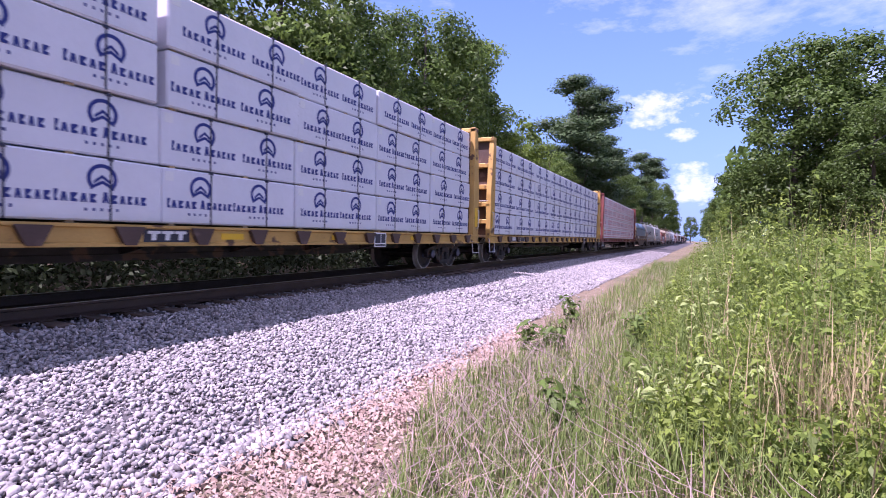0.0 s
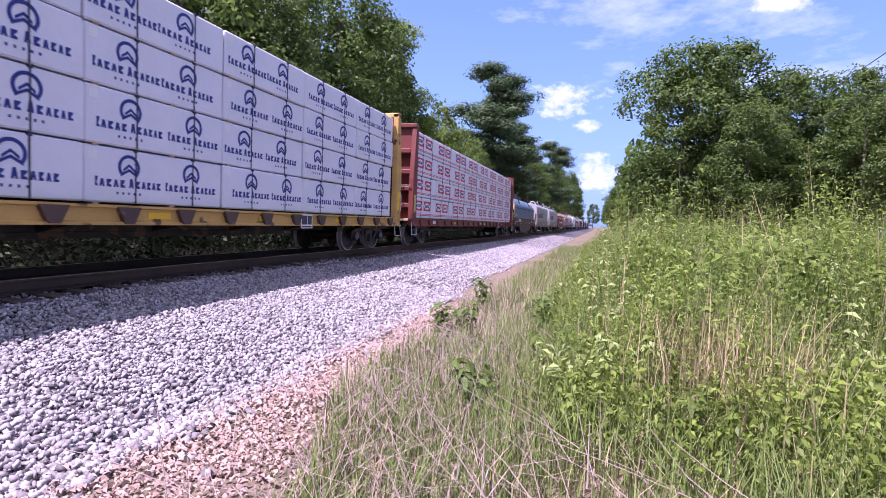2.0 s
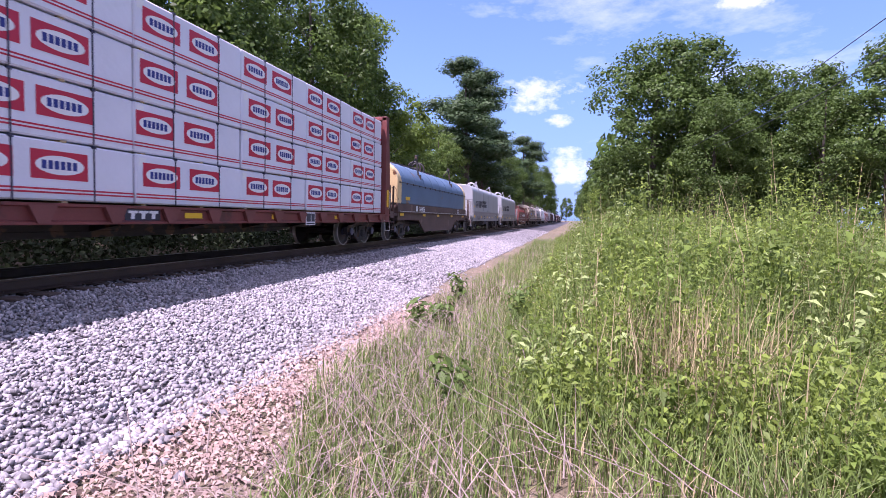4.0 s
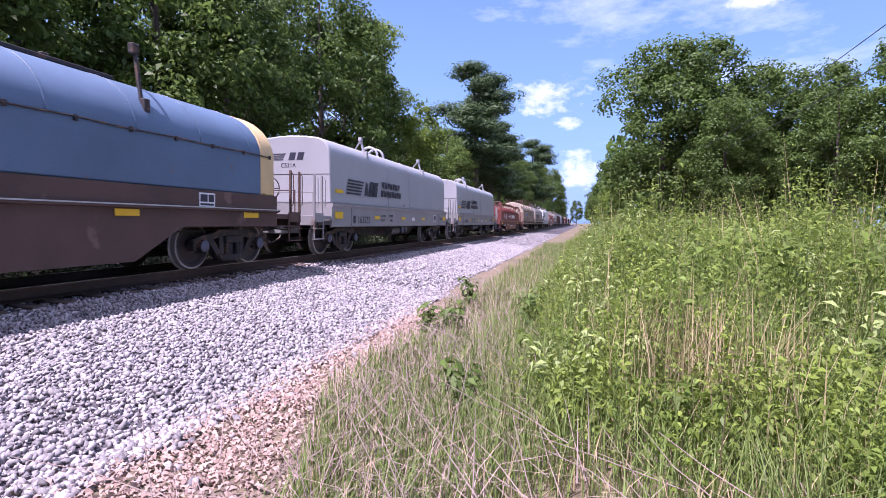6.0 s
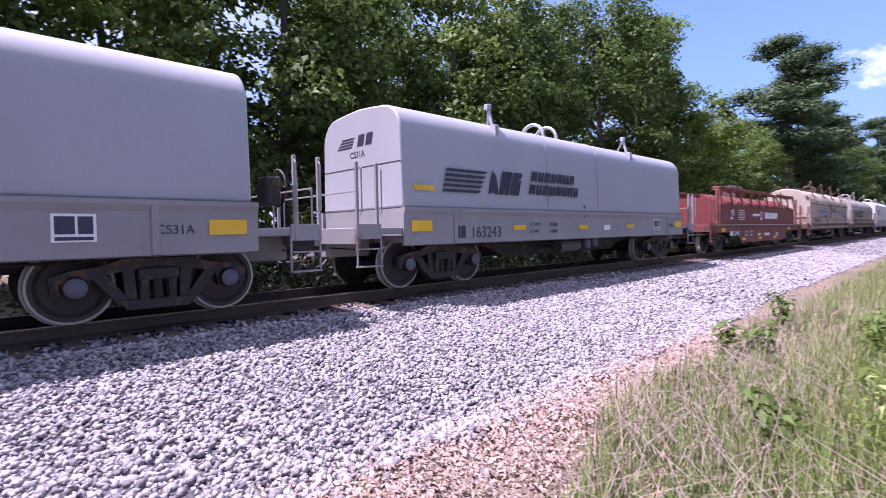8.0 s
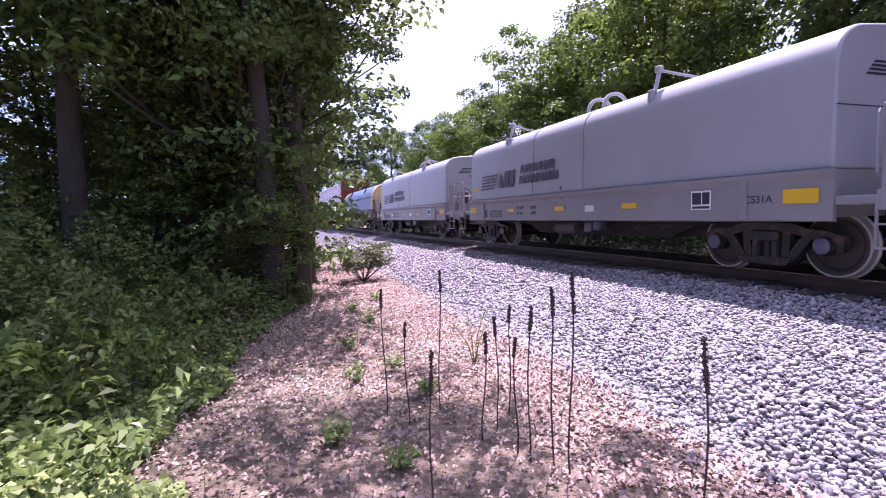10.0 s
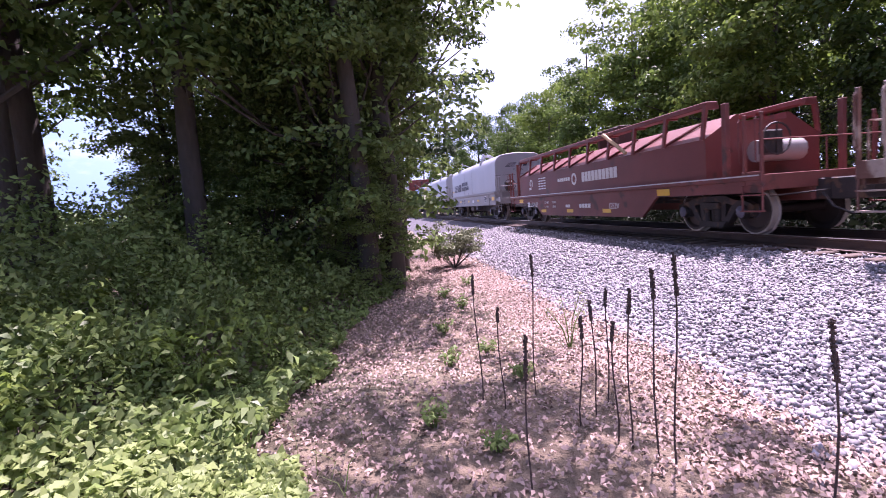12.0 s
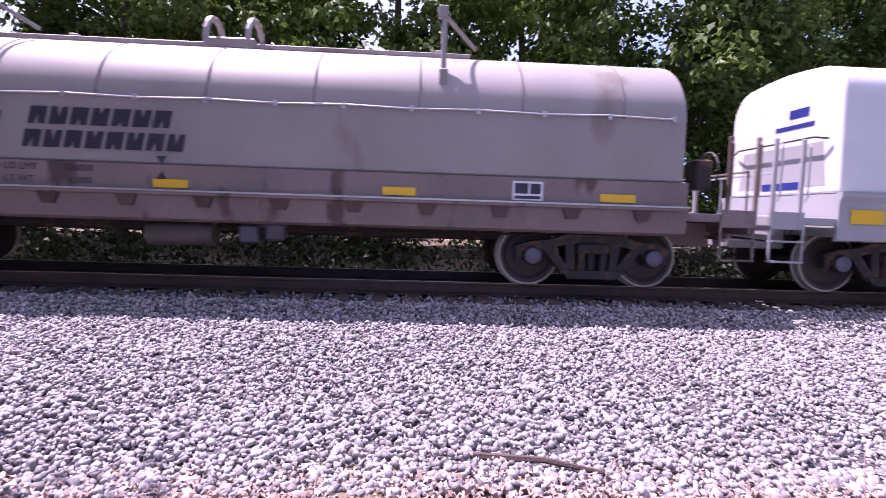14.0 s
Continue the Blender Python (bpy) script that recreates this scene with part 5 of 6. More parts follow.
# a leaning tree whose high boughs hang over the litter
go = np.random.default_rng(26)
(v, f), c = crown_cloud(go, 24, 80, (3.0, 3.7, 9.6), (2.4, 1.7, 1.4), 0.6, 0.17, 0.8, 0.3, -1)
KINDS["overhang"] = (limb_mesh(go, 10.5, 0.22, c[go.permutation(len(c))[:24]], 0.45, 0.12), quick("crown", v, f, LEAF))
TREE_LABEL["overhang"] = "leaning tree with boughs over the leaf litter"
plant_tree("overhang", -9.9, 0.1)
plant_tree("shade", -10.6, -5.9, 0.95, 60)
plant_tree("shade", -9.0, -5.6, 0.9, 170)
plant_tree("shade", -13.0, -7.5, 1.0, 310)
plant_tree("edge_dark", -16.5, -1.6, 0.85, 0)
plant_tree("shade", -22.0, -13.5, 1.0, 80)
plant_tree("edge_dark", -15.0, 0.1, 0.7, 77)
plant_tree("vined", -14.5, -0.4, 0.75, 300)
plant_tree("vined", -11.5, -3.9, 0.55, 120)
plant_tree("shade", -8.2, -8.2, 0.9, 12)
for k, (x, y, sc) in enumerate(((-9.8, 0.1, 0.3), (-10.6, -1.8, 0.42), (-14.5, -5.2, 0.33), (-15.5, -3.2, 0.5), (-13.5, -8.8, 0.5), (-17.5, -6.4, 0.36), (-11.8, -9.6, 0.45), (-16.0, -10.5, 0.55), (-18.5, -4.6, 0.7))):
    plant_tree("vined", x, y, sc, 37 * k, "low leafy shrub wrapped in vines under the trees", "shrub", 1.25)


def cover(name, label, category, v, f, mat, kind="stuff"):
    return tagged(new(name, quick(name, v, f, mat)), label, category, kind=kind)


# bushes along the far side of the track
n = 26000
cx = g.uniform(-60, 75, 900)
cy = g.uniform(11.6, 15.5, 900)
cr = g.uniform(0.4, 1.1, 900)
q = g.integers(0, 900, n * 2)
e = unit(g.normal(size=(n * 2, 3)))
e[:, 2] = np.abs(e[:, 2])
p = np.stack([cx[q], cy[q], ground_z(cx[q], cy[q]) + 0.1], 1) + e * cr[q][:, None] * g.uniform(0.6, 1, (n * 2, 1)) * [1, 1, 1.3]
# leaf colour already holds the shade seen under the cars
cover("track_bushes", "low green bushes along the far side of the track, shade painted into the leaves", "bushes", *leaves(g, p, e + g.normal(0, 0.5, e.shape), 0.16), SHADELEAF)

# far wall of woods that closes every gap
n = 42000
x = g.uniform(-260, 360, n)
side = g.uniform(0, 1, n) < 0.6
y = np.where(side, g.uniform(27, 36, n), g.uniform(-60, -3, n))
x = np.where(side, x, np.where(y < -42, g.uniform(-150, 130, n), g.uniform(66, 130, n)))
zt = 10 + 3.5 * wobble(x * 0.12, y * 0.05) + np.where(x > 20, 3, 0)
p = np.stack([x, y, -0.5 + zt * g.uniform(0, 1, n) ** 0.8], 1)
far_side = (x < -5) & ~side
p[far_side, 2] = -0.5 + g.uniform(0, 5.0, far_side.sum())
cover("far_woods", "dense green woods far behind", "woods", *leaves(g, p, np.stack([0 * x, np.where(side, -1.0, 1.0), 0.5 + 0 * x], 1) + g.normal(0, 0.5, (n, 3)), 1.1, 0.8), LEAF)

# ---- right-hand verge ----
def edge_y(x):
    return 2.1 + 0.18 * wobble(x, 0 * x, 1.7) + 0.012 * x - 0.5 * np.clip((4.6 - x) / 2.4, 0, 1)


def verge(rng, n, near=2.0, far_x=38.0, power=1.7):
    u = rng.uniform(0, 1, n)
    x = near + (far_x - near) * u ** power
    x = x + rng.normal(0, 0.35, n)
    lo = np.maximum(-0.75 * x - 0.4, -14)
    e = edge_y(x)
    y = e - (e - lo) * rng.uniform(0, 1, n) ** 1.15
    return x, y


def worn(x, y):
    """Share of bare, trodden ground: the near end of the verge, with a ragged edge."""
    r = np.hypot(x, y) + 0.35 * wobble(x, y, 1.6) + 0.25 * wobble(x, y, 4.1) + 1.1 * np.clip(y - 0.2, 0, 2)
    return 1 / (1 + np.exp((r - 2.75) * 5))


def tall(x, y):
    """How high the growth stands: low by the ballast and by the bare path, high in the thicket."""
    d = np.clip((edge_y(x) - y) / 3.2, 0, 1)
    rise = np.clip((d - 0.40) / 0.5, 0, 1) ** 1.3
    k = np.clip((x - 3.3) / 3.8, 0, 1)
    bare = np.exp(-(((x - 4.4) / 1.5) ** 2 + ((y + 3.0) / 1.0) ** 2))
    lumps = 0.86 + 0.26 * wobble(x, y, 1.3) + 0.2 * wobble(x + 3, y, 3.3)
    return (0.12 + 0.34 * d + 1.62 * rise * k * lumps) * (1 - 0.9 * bare) * (1 - 0.75 * worn(x, y))


x, y = verge(g, 60000, 1.6)
h = tall(x, y)
keep = g.uniform(0, 1, len(x)) < (0.7 + h) * np.clip((x - 0.6) / 2.6, 0.2, 1) * (1 - 0.8 * worn(x, y)) * np.where(h > 1.0, 0.4, 1.0)
x, y, h = x[keep], y[keep], h[keep]
cover("green_grass", "tall green grass on the verge", "grass", *blades(g, np.stack([x, y, ground_z(x, y)], 1), (0.26 + h * 0.72) * (1 - 0.55 * worn(x, y)), 0.0042, 0.5), GRASS)
x, y = verge(g, 10500)
h = tall(x, y)
keep = g.uniform(0, 1, len(x)) < np.clip((x - 0.8) / 2.6, 0.2, 1) * np.where(h > 0.9, 0.5 + 0.5 * wobble(x, y, 1.9), 0.8)
x, y, h = x[keep], y[keep], h[keep]
cover("dry_grass", "dry straw-coloured grass among the weeds", "dry grass", *blades(g, np.stack([x, y, ground_z(x, y)], 1), 0.2 + h * 0.62, 0.0035, 0.6), STRAW)
x = 1.2 + 10.0 * g.uniform(0, 1, 2300) ** 1.4
y = edge_y(x) - np.abs(g.normal(0, 0.7, 2300))
cover("fallen_stalks", "grey fallen dead stalks along the ballast edge", "dead stalks", *blades(g, np.stack([x, y, ground_z(x, y)], 1), g.uniform(0.25, 0.65, 2300), 0.003, 1.5), surface("grey_straw", (0.30, 0.22, 0.19), 0.8, 0, 0.4, 0.6, 4, 0, island=0.6))
x, y = g.normal(4.7, 0.45, 900), g.normal(-1.0, 0.35, 900)
cover("straw_clump", "clump of tall dry straw in the weeds", "dry grass", *blades(g, np.stack([x, y, ground_z(x, y)], 1), g.uniform(0.7, 1.15, 900), 0.0045, 0.3), STRAW)
# leafy weeds
m = 15000
cx, cy = verge(g, 620, 2.9)
q = g.integers(0, 620, m * 2)
x, y = cx[q] + g.normal(0, 1, m * 2) * (0.10 + 0.022 * cx[q]), cy[q] + g.normal(0, 1, m * 2) * (0.10 + 0.022 * cx[q])
h = tall(x, y) * g.uniform(0.6, 1.25, 620)[q]
keep = (h > 0.42) & (y < edge_y(x))
x, y, h = x[keep][:m], y[keep][:m], h[keep][:m]
m = len(x)
h = h * g.uniform(0.65, 1.08, m)
per = 12
q = np.repeat(np.arange(m), per)
t = g.uniform(0.1, 1.0, m * per) ** 0.7
a = g.uniform(0, math.tau, m * per)
reach = 0.05 + 0.14 * (1 - t * 0.6)
p = np.stack([x[q] + np.cos(a) * reach, y[q] + np.sin(a) * reach, ground_z(x, y)[q] + h[q] * t], 1)
aim_out = np.stack([np.cos(a) * 0.5, np.sin(a) * 0.5, 0.8 + 0 * a], 1) + g.normal(0, 0.7, (len(a), 3))
sort = (wobble(x, y, 1.7) + 0.6 * wobble(x + 5, y, 4.0) + g.normal(0, 0.25, m))[q]
for lo, hi, label, mat, size in ((-9, -0.25, "dark green leafy weeds on the verge", LEAF2, 0.062), (-0.25, 0.45, "bright green leafy weeds on the verge", WEED, 0.054), (0.45, 9, "yellow-green leafy weeds on the verge", WEED, 0.07)):
    w = (sort >= lo) & (sort < hi)
    cover("leafy_weeds", label, "weeds", *leaves(g, p[w], aim_out[w], size, 0.42), mat)
cover("weed_stems", "thin green weed stems", "weeds", *blades(g, np.stack([x, y, ground_z(x, y)], 1), h, 0.004, 0.15), GRASS)


def leafy_weed(x, y, height, seed, label, leaf=0.16, name="weed_plant", mat=WEED, spread=0.3):
    gg = np.random.default_rng(seed)
    w = tagged(new(name), label, "weed", "single weeds on the verge")
    w.matrix_basis = pose(x, y, float(ground_z(x, y)))
    b = Build()
    pts, nor = [], []
    for k in range(4):
        a, hh = k * 1.7 + seed, height * gg.uniform(0.7, 1.0)
        tip = Vector((math.cos(a) * spread * 0.6, math.sin(a) * spread * 0.6, hh))
        b.tube([(0, 0, -0.05), (tip.x * 0.3, tip.y * 0.3, hh * 0.5), tip], 0.009, 5, r1=0.003)
        for j in range(26):
            t, c = gg.uniform(0.3, 1.02), gg.uniform(0, math.tau)
            o = np.array([math.cos(c), math.sin(c), 0.15]) * leaf * 0.6
            pts.append(np.array(tip) * [t, t, t] + o)
            nor.append([math.cos(c) * 0.6, math.sin(c) * 0.6, 0.8])
    part("stem", b, GRASS, w)
    v, f = leaves(gg, np.array(pts), np.array(nor), leaf, 0.38)
    part("foliage", quick("foliage", v, f, mat), None, w)


for i, (x, y, hh) in enumerate(((6.5, 1.95, 0.62), (6.9, 1.75, 0.5), (8.9, 1.95, 0.62), (7.2, 0.7, 0.75), (4.2, 0.95, 0.42))):
    leafy_weed(x, y, hh, 30 + i, "broad-leaved green weed at the edge of the ballast", 0.13, "weed_plant", MIDLEAF, 0.2)
for i, (x, y, hh) in enumerate(((7.4, -1.35, 1.75), (8.3, -0.9, 1.62), (9.6, -2.2, 1.72), (7.9, -2.7, 1.7), (10.5, -4.4, 1.8), (6.6, -2.0, 1.6), (11.5, -2.9, 1.75), (7.0, -3.4, 1.65), (8.9, -3.6, 1.75))):
    leafy_weed(x, y, hh, 50 + i, "tall sumac-like weed rising above the thicket", 0.2, "tall_weed", LEAF2, 0.7)
gw = np.random.default_rng(77)
for i in range(46):
    x, y = gw.uniform(3.6, 11.0), gw.uniform(-4.0, 0.9)
    hh = float(tall(np.array([x]), np.array([y]))[0]) * gw.uniform(0.95, 1.2)
    if hh > 0.3:
        leafy_weed(x, y, hh, 120 + i, "bushy bright green weed in the thicket", 0.085 + 0.03 * gw.uniform(), "bushy_weed", (WEED, LEAF2, PALEVINE)[i % 3], 0.45)
b = Build()
for i in range(230):
    x, y = gw.uniform(1.8, 6.8), gw.uniform(-1.2, 2.0)
    a, ln = gw.normal(0.6, 0.5), gw.uniform(0.4, 1.1)
    z = float(ground_z(x, y)) + gw.uniform(0.03, 0.3)
    b.tube([(x, y, z), (x + math.cos(a) * ln * 0.5, y + math.sin(a) * ln * 0.5, z + 0.08), (x + math.cos(a) * ln, y + math.sin(a) * ln, z + gw.uniform(0.0, 0.25))], 0.0042, 4, r1=0.002)
cover_mesh = mesh_of("fallen_stalks", b, [surface("weathered_straw", (0.24, 0.185, 0.16), 0.8, 0, 0.4, 0.6, 4, 0, island=0.6)])
tagged(new("fallen_stalks", cover_mesh), "grey dry stalks fallen over among the weeds", "dead stalks", kind="stuff")
x, y = verge(g, 1500, 3.5)
h = tall(x, y)
keep = h > 0.5
x, y, h = x[keep], y[keep], h[keep]
cover("seed_stalks", "pale dry seed stalks standing in the weeds", "dead stalks", *blades(g, np.stack([x, y, ground_z(x, y)], 1), h * 1.22, 0.006, 0.22), STRAW)

# ---- leaf litter and the left-hand undergrowth ----
n = 78000
x = g.uniform(-16, 9, n)
y = np.where(g.uniform(0, 1, n) < 0.7, g.uniform(-1.3, 3.2, n), 2.4 + g.normal(0, 0.35, n))
keep = (x < 1.5 + g.normal(0, 0.5, n)) | (y > edge_y(x) - 0.5 + g.normal(0, 0.2, n))
keep &= (y < 2.95 + g.normal(0, 0.12, n)) & (y > -0.85 + 0.3 * wobble(x, y, 1.5) + g.normal(0, 0.3, n))
x, y = x[keep], y[keep]
cover("leaf_litter", "pinkish brown dead leaves covering the ground", "leaf litter",
      *leaves(g, np.stack([x, y, ground_z(x, y) + 0.012 + g.uniform(0, 0.03, len(x))], 1), np.array([[0, 0, 1.0]]) + g.normal(0, 0.45, (len(x), 3)), 0.042, 0.62, 0.3), LITTER)

# ---- low thicket behind the track ----
gb = np.random.default_rng(91)
n = 40000
x, y = gb.uniform(-26, 24, n), gb.uniform(14.5, 21, n)
top = 3.9 + 0.8 * wobble(x, y, 0.7) + 0.5 * wobble(x, y, 2.1)
p = np.stack([x, y, ground_z(x, y) + np.maximum(top, 0.6) * gb.uniform(0, 1, n) ** 0.8], 1)
# dark colour paints in the shade behind the train
cover("track_thicket", "green thicket along the far side of the track, shade painted into the leaves", "undergrowth", *leaves(gb, p, np.array([[0.1, -0.5, 0.7]]) + gb.normal(0, 0.8, (n, 3)), 0.15, 0.5), SHADELEAF)


def mound(x, y):
    """The bank of vines under the dark trees: none on the litter strip, chest high at the back."""
    line = -0.62 + 0.2 * np.clip(-x - 4.5, 0, 7) + 0.28 * wobble(x, y, 1.4) + 0.15 * wobble(x, y, 4.3)
    d = np.clip((line - y) / 3.0, 0, 1)
    return np.where(line > y, 0.10 + 1.9 * d * np.clip((-x - 1.2) / 5, 0.15, 1), 0)


n = 105000
u = g.uniform(0, 1, n)
x = -1.4 - 15.5 * u ** 1.35
y = 1.6 - (2.0 + 0.78 * np.abs(x)) * g.uniform(0, 1, n)
h = mound(x, y)
keep = (h > 0.05) & (x < -1.9 + 0.45 * wobble(x, y, 1.9) + g.normal(0, 0.25, n))
x, y, h = x[keep], y[keep], h[keep]
t = g.uniform(0, 1, len(x)) ** 0.45
lump2 = 0.7 + 0.35 * wobble(x, y, 2.0) + 0.25 * wobble(x, y, 5.0)
p = np.stack([x, y, ground_z(x, y) + h * t * lump2 + 0.03], 1)
# vines nearest the eye take the lighter colour, as painted-in sunlight
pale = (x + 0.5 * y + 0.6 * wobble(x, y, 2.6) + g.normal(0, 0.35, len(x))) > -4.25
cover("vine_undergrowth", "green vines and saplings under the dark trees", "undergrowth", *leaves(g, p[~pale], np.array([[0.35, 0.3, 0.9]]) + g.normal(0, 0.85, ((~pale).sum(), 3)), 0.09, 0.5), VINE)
cover("pale_creeper", "green creeper at the edge of the vines, sunlight painted into its pale leaves", "undergrowth", *leaves(g, p[pale], np.array([[0.2, 0.1, 1.0]]) + g.normal(0, 0.6, (pale.sum(), 3)), 0.082, 0.6), PALEVINE)
x, y = g.normal(-1.9, 0.45, 2600), g.normal(-1.3, 0.55, 2600)
cover("near_grass", "light green grass at the camera's feet", "grass", *blades(g, np.stack([x, y, ground_z(x, y)], 1), 0.3, 0.004, 0.6), GRASS)
for i, (x, y, hh) in enumerate(((-4.9, 0.75, 0.36), (-5.2, 1.2, 0.3), (-7.5, 1.4, 0.4), (-3.6, 0.4, 0.34), (-9.5, 1.9, 0.35), (-6.2, 0.9, 0.3), (-4.3, 1.3, 0.25), (-8.6, 1.3, 0.3), (-3.1, 0.75, 0.22))):
    leafy_weed(x, y, hh * 0.62, 70 + i, "small green seedling in the dead leaves", 0.06, "seedling", VINE, 0.16)
for i in range(26):
    q = tr.uniform(0, 1)
    x = -3.0 - 7.5 * q
    y = -0.62 + 0.2 * max(-x - 4.5, 0) - tr.uniform(0.2, 3.2)
    leafy_weed(x, y, tr.uniform(0.6, 1.1) + 0.5 * q, 120 + i, "leafy sapling rising from the vines", tr.uniform(0.09, 0.14), "vine_sapling", (VINE, LEAF2, WEED)[i % 3], tr.uniform(0.35, 0.7))
leafy_weed(-5.0, 2.05, 0.62, 91, "thin pale sapling in the dead leaves", 0.05, "sapling", surface("pale_sapling", (0.20, 0.21, 0.09), 0.6, 0, 0.3, 1, 6, 0, island=0.4, leaf=0.3), 0.4)
# small cedar shrub at the ballast edge
(v, f), c = crown_cloud(g, 60, 70, (0, 0, 0.55), (0.75, 0.75, 0.55), 0.2, 0.07, 0.8, 0.4)
shrub = tagged(new("cedar_shrub"), "small grey-green cedar shrub at the ballast edge", "shrub")
shrub.matrix_basis = pose(-12.7, 2.25, -0.6)
b = Build()
for k in c[:16]:
    b.tube([(0, 0, 0), tuple(k * 0.6), tuple(k)], 0.015, 4, r1=0.004)
part("branch", b, BARK, shrub)
part("foliage", quick("foliage", v, f, surface("grey_needles", (0.21, 0.23, 0.13), 0.7, 0, 0.4, 1, 6, 0, island=0.5, leaf=0.2)), None, shrub)


def dead_stalk(x, y, top, seed, head=0.2):
    rr = random.Random(seed)
    s = tagged(new("dead_stalk"), "dark dry mullein stalk with a long seed head", "dead stalk", "dead stalks by the track")
    z0 = float(ground_z(x, y))
    s.matrix_basis = pose(x, y, z0)
    h = top - z0
    lx, ly = rr.uniform(-0.05, 0.05) * h, rr.uniform(-0.04, 0.04) * h
    at = lambda t: (lx * t + 0.012 * math.sin(t * 6 + seed), ly * t + 0.01 * math.cos(t * 5 + seed), h * t)
    b = Build()
    b.tube([(0, 0, -0.06)] + [at(t) for t in (0.15, 0.35, 0.55, 0.75, 0.9)], 0.0062, 6, r1=0.0048)
    part("stem", b, TWIG, s)
    b = Build()
    hs = 1 - head / h
    b.tube([at(hs + (1 - hs) * t) for t in (0, 0.12, 0.3, 0.5, 0.7, 0.88, 1.0)], 0.0095, 7, r1=0.006)
    for k in range(70):
        t, a = rr.uniform(hs, 1), rr.uniform(0, math.tau)
        c = Vector(at(t)) + Vector((math.cos(a) * 0.009, math.sin(a) * 0.009, 0))
        b.box(c.x - 0.004, c.x + 0.004, c.y - 0.004, c.y + 0.004, c.z - 0.005, c.z + 0.005)
    part("seed_head", b, TWIG, s)


for i, (x, y, z, hd) in enumerate(((-3.93, 0.97, 0.44, 0.16), (-3.74, 1.10, 0.21, 0.12), (-2.6, 0.89, 0.28, 0.26), (-3.9, 1.42, 0.58, 0.18), (-3.23, 1.49, 0.20, 0.16), (-3.35, 1.67, 0.27, 0.15),
                                 (-3.55, 1.87, 0.30, 0.15), (-2.94, 1.61, 0.20, 0.14), (-2.82, 1.64, 0.42, 0.16), (-2.66, 1.72, 0.56, 0.18), (-2.54, 1.75, 0.67, 0.24), (-1.75, 1.95, 0.44, 0.27))):
    dead_stalk(x - 0.03 * y, y + 0.03 * x, z, 100 + i, hd)
b = Build()
b.tube([(0.4, 3.2, -0.55), (0.85, 3.12, -0.53), (1.2, 3.0, -0.55)], 0.03, 6, r1=0.012)
tagged(new("fallen_branch", mesh_of("fallen_branch", b, [TWIG])), "broken dry branch lying at the ballast edge", "branch")
b = Build()
b.add([(p[0] * 0.13 - 4.85, p[1] * 0.09 + 2.35, p[2] * 0.05 - 0.56) for p in ICO_V], ICO_F.tolist())
tagged(new("flat_rock", mesh_of("flat_rock", b, [STONE1])), "dark flat rock on the leaf litter", "rock")

# utility pole and wires
pole = tagged(new("utility_pole"), "brown wooden utility pole with a crossarm", "utility pole")
pole.matrix_basis = pose(21.5, -11.6, -0.7)
b = Build()
b.tube([(0, 0, -0.8), (0, 0, 9.8)], 0.16, 10, r1=0.11)
part("shaft", b, POLEWOOD, pole, smooth=50)
b = Build()
b.box(-0.07, 0.07, -1.2, 1.2, 9.1, 9.25, c=0.02)
part("crossarm", b, POLEWOOD, pole)
for k, y in enumerate((-1.0, 1.0)):
    b = Build()
    pts = [(21.5 + 50 * t, -11.6 + y + 2.0 * t, 8.6 - 4.2 * t * (1 - t)) for t in np.linspace(0, 1, 13)]
    b.tube(pts, 0.018, 5)
    tagged(new("overhead_wire", mesh_of("overhead_wire", b, [STRAP])), "black overhead wire on the utility pole", "wire", "overhead wires")

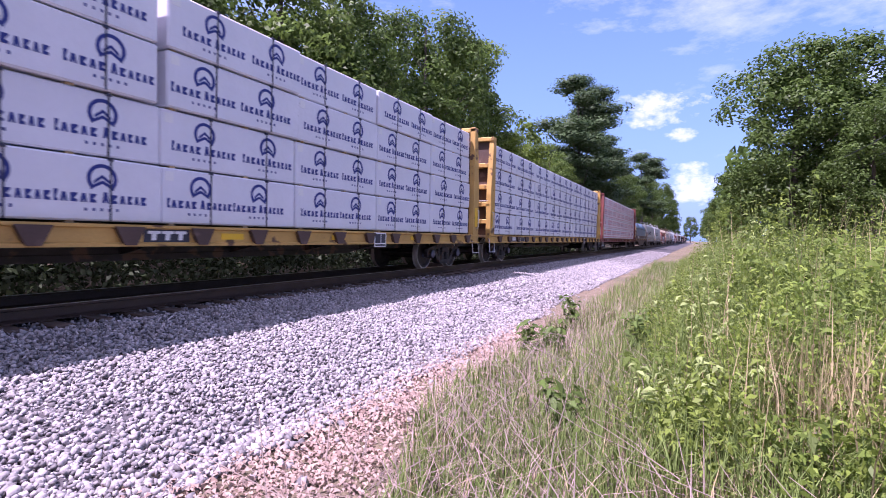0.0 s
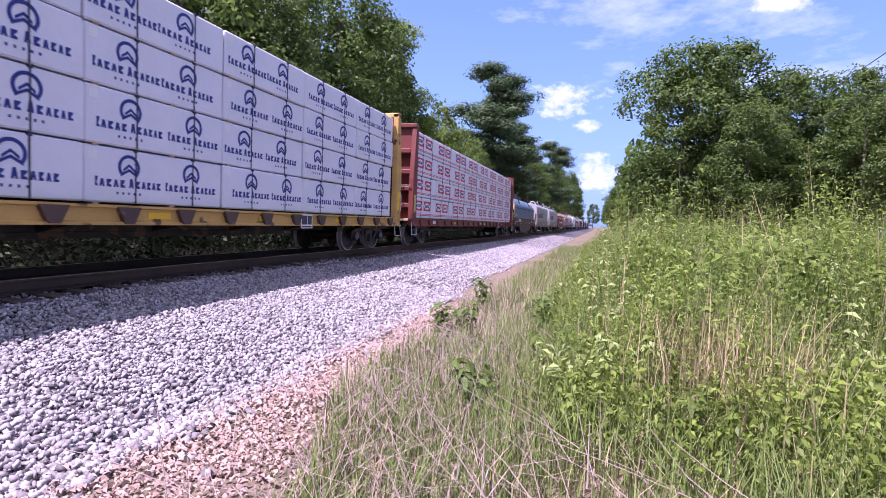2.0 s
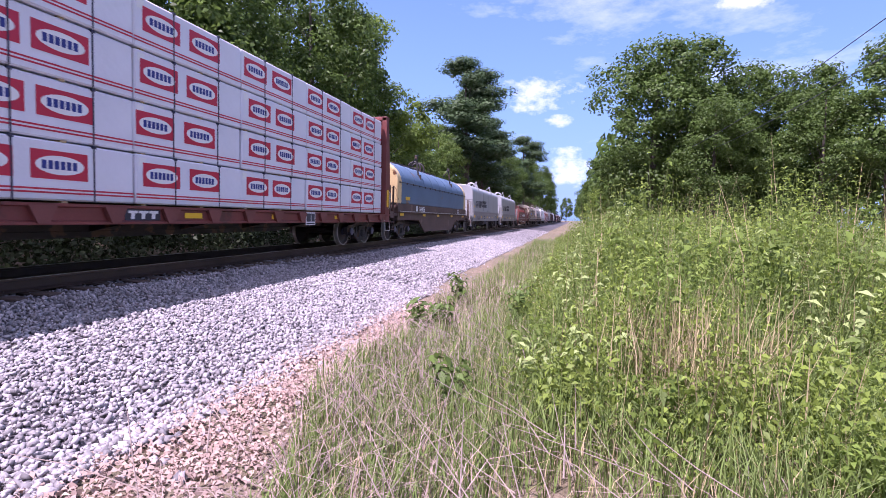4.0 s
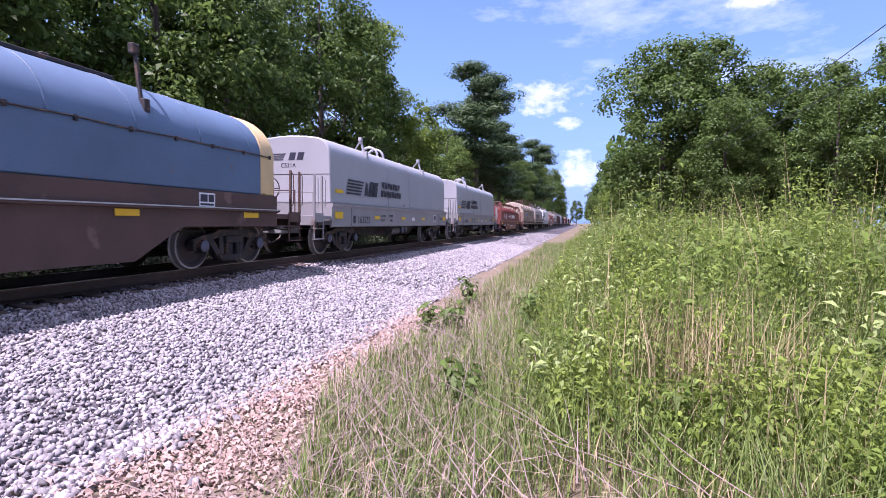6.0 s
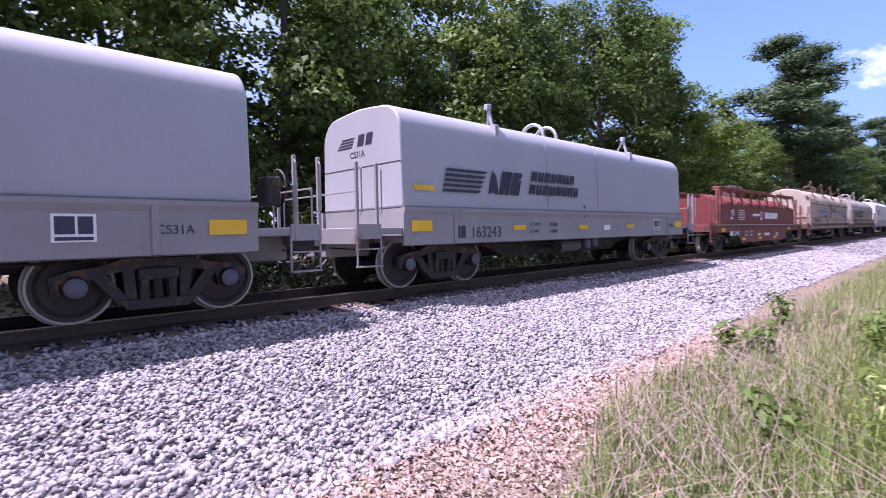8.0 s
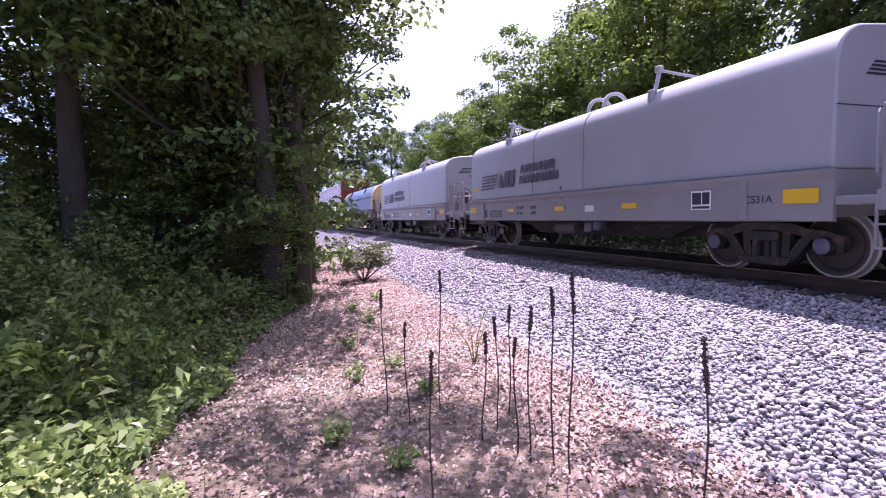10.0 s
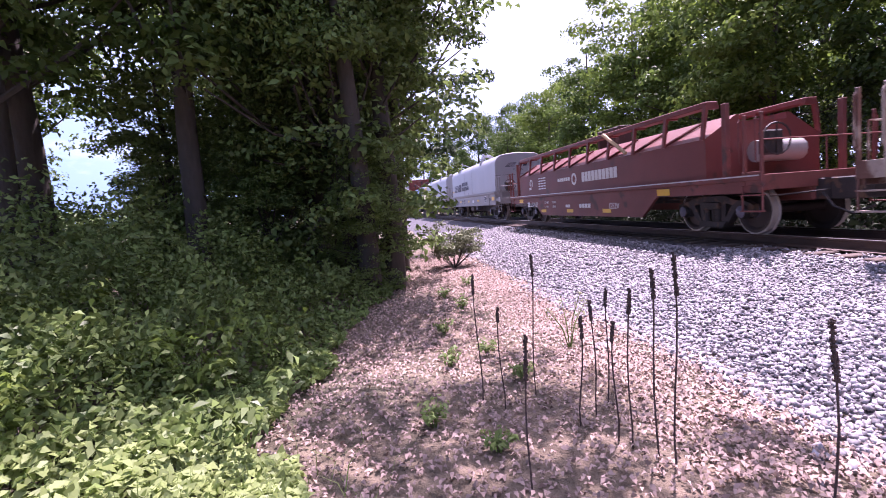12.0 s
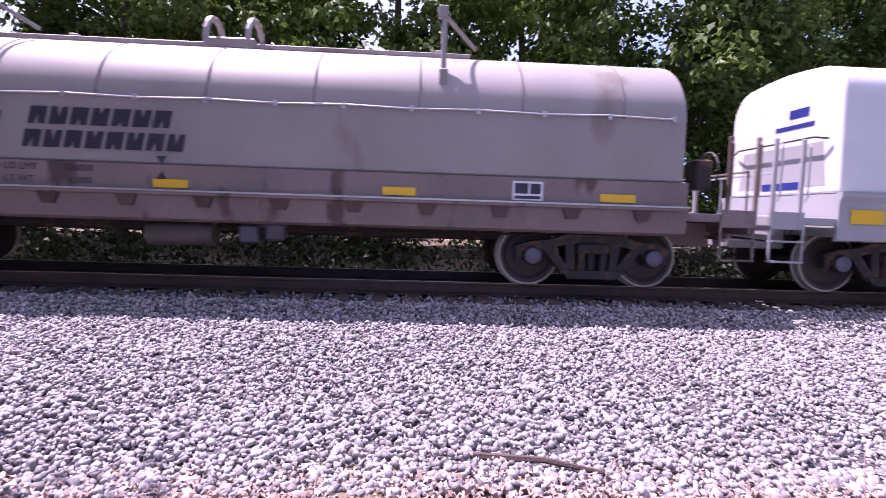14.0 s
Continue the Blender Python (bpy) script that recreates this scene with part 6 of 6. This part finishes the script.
# ---- ties and loose stones, piece by piece ----
tb = Build()
tb.box(-0.11, 0.11, -1.30, 1.30, -0.17, 0.0, 0, 0.015)
for s in (-0.7175, 0.7175):
    tb.box(-0.09, 0.09, s - 0.17, s + 0.17, 0.0, 0.012, 1)
TIE_MESH = mesh_of("tie", tb, [TIE, RAIL])
tp = random.Random(5)
for k in range(-52, 120):
    part("tie", TIE_MESH, None, track, at=pose(k * 0.51 + tp.uniform(-0.03, 0.03), YC + tp.uniform(-0.04, 0.04), -0.19 + tp.uniform(-0.008, 0.0), 0, 0, tp.uniform(-1.5, 1.5)))
tb = Build()
for k in list(range(-300, -52)) + list(range(120, 600)):
    tb.box(k * 0.51 - 0.11, k * 0.51 + 0.11, YC - 1.3, YC + 1.3, -0.36, -0.19)
tagged(part("far_ties", tb, surface("far_tie", (0.10, 0.07, 0.055), 0.85, 0, 0.35, 3, 30, 0.3), track), kind="stuff")
shapes = []
for k in range(6):
    gg = np.random.default_rng(200 + k)
    v = ICO_V * (1 + gg.uniform(-0.28, 0.28, (12, 1))) * gg.uniform(0.6, 1.25, (1, 3)) * 0.036
    shapes.append(quick("stone", v, ICO_F, STONE1))
for k in range(300):
    x, y = tp.uniform(-1.8, 2.6), tp.uniform(3.15, 4.1)
    part("stone", shapes[k % 6], None, ballast, at=pose(x, y, float(bed_z(y)) + 0.022, tp.uniform(0, 360), tp.uniform(0, 360), tp.uniform(0, 360)))

# ---- the train's run ----
RUN = ((0, 42.4), (1, 30.3), (2, 18.45), (3, 6.8), (5.5, -21.85), (6.5, -33.1), (7, -38.7), (9.5, -67.4), (10.5, -78.5), (11.5, -89.1), (12.0, -94.2), (12.5, -99.1), (13.0, -103.9), (14, -114.2))


def motions():
    for car, at in rolling:
        walk(car, [(t, pose(s + at, YC, 0)) for t, s in RUN])
    for pk, x, y, z in loads:
        walk(pk, [(t, pose(s + x, YC + y, z)) for t, s in RUN])
    ts = [k / 30 for k in range(421)]
    way = np.interp(ts, [t for t, s in RUN], [s for t, s in RUN])
    for car, at in rolling[:10]:
        for ob in car.children_recursive:
            if ob.name.startswith("wheelset"):
                here = ob.matrix_basis.translation.copy()
                walk(ob, [(t, pose(here.x, here.y, here.z, 0, math.degrees(s / R))) for t, s in zip(ts, way)])


motions()
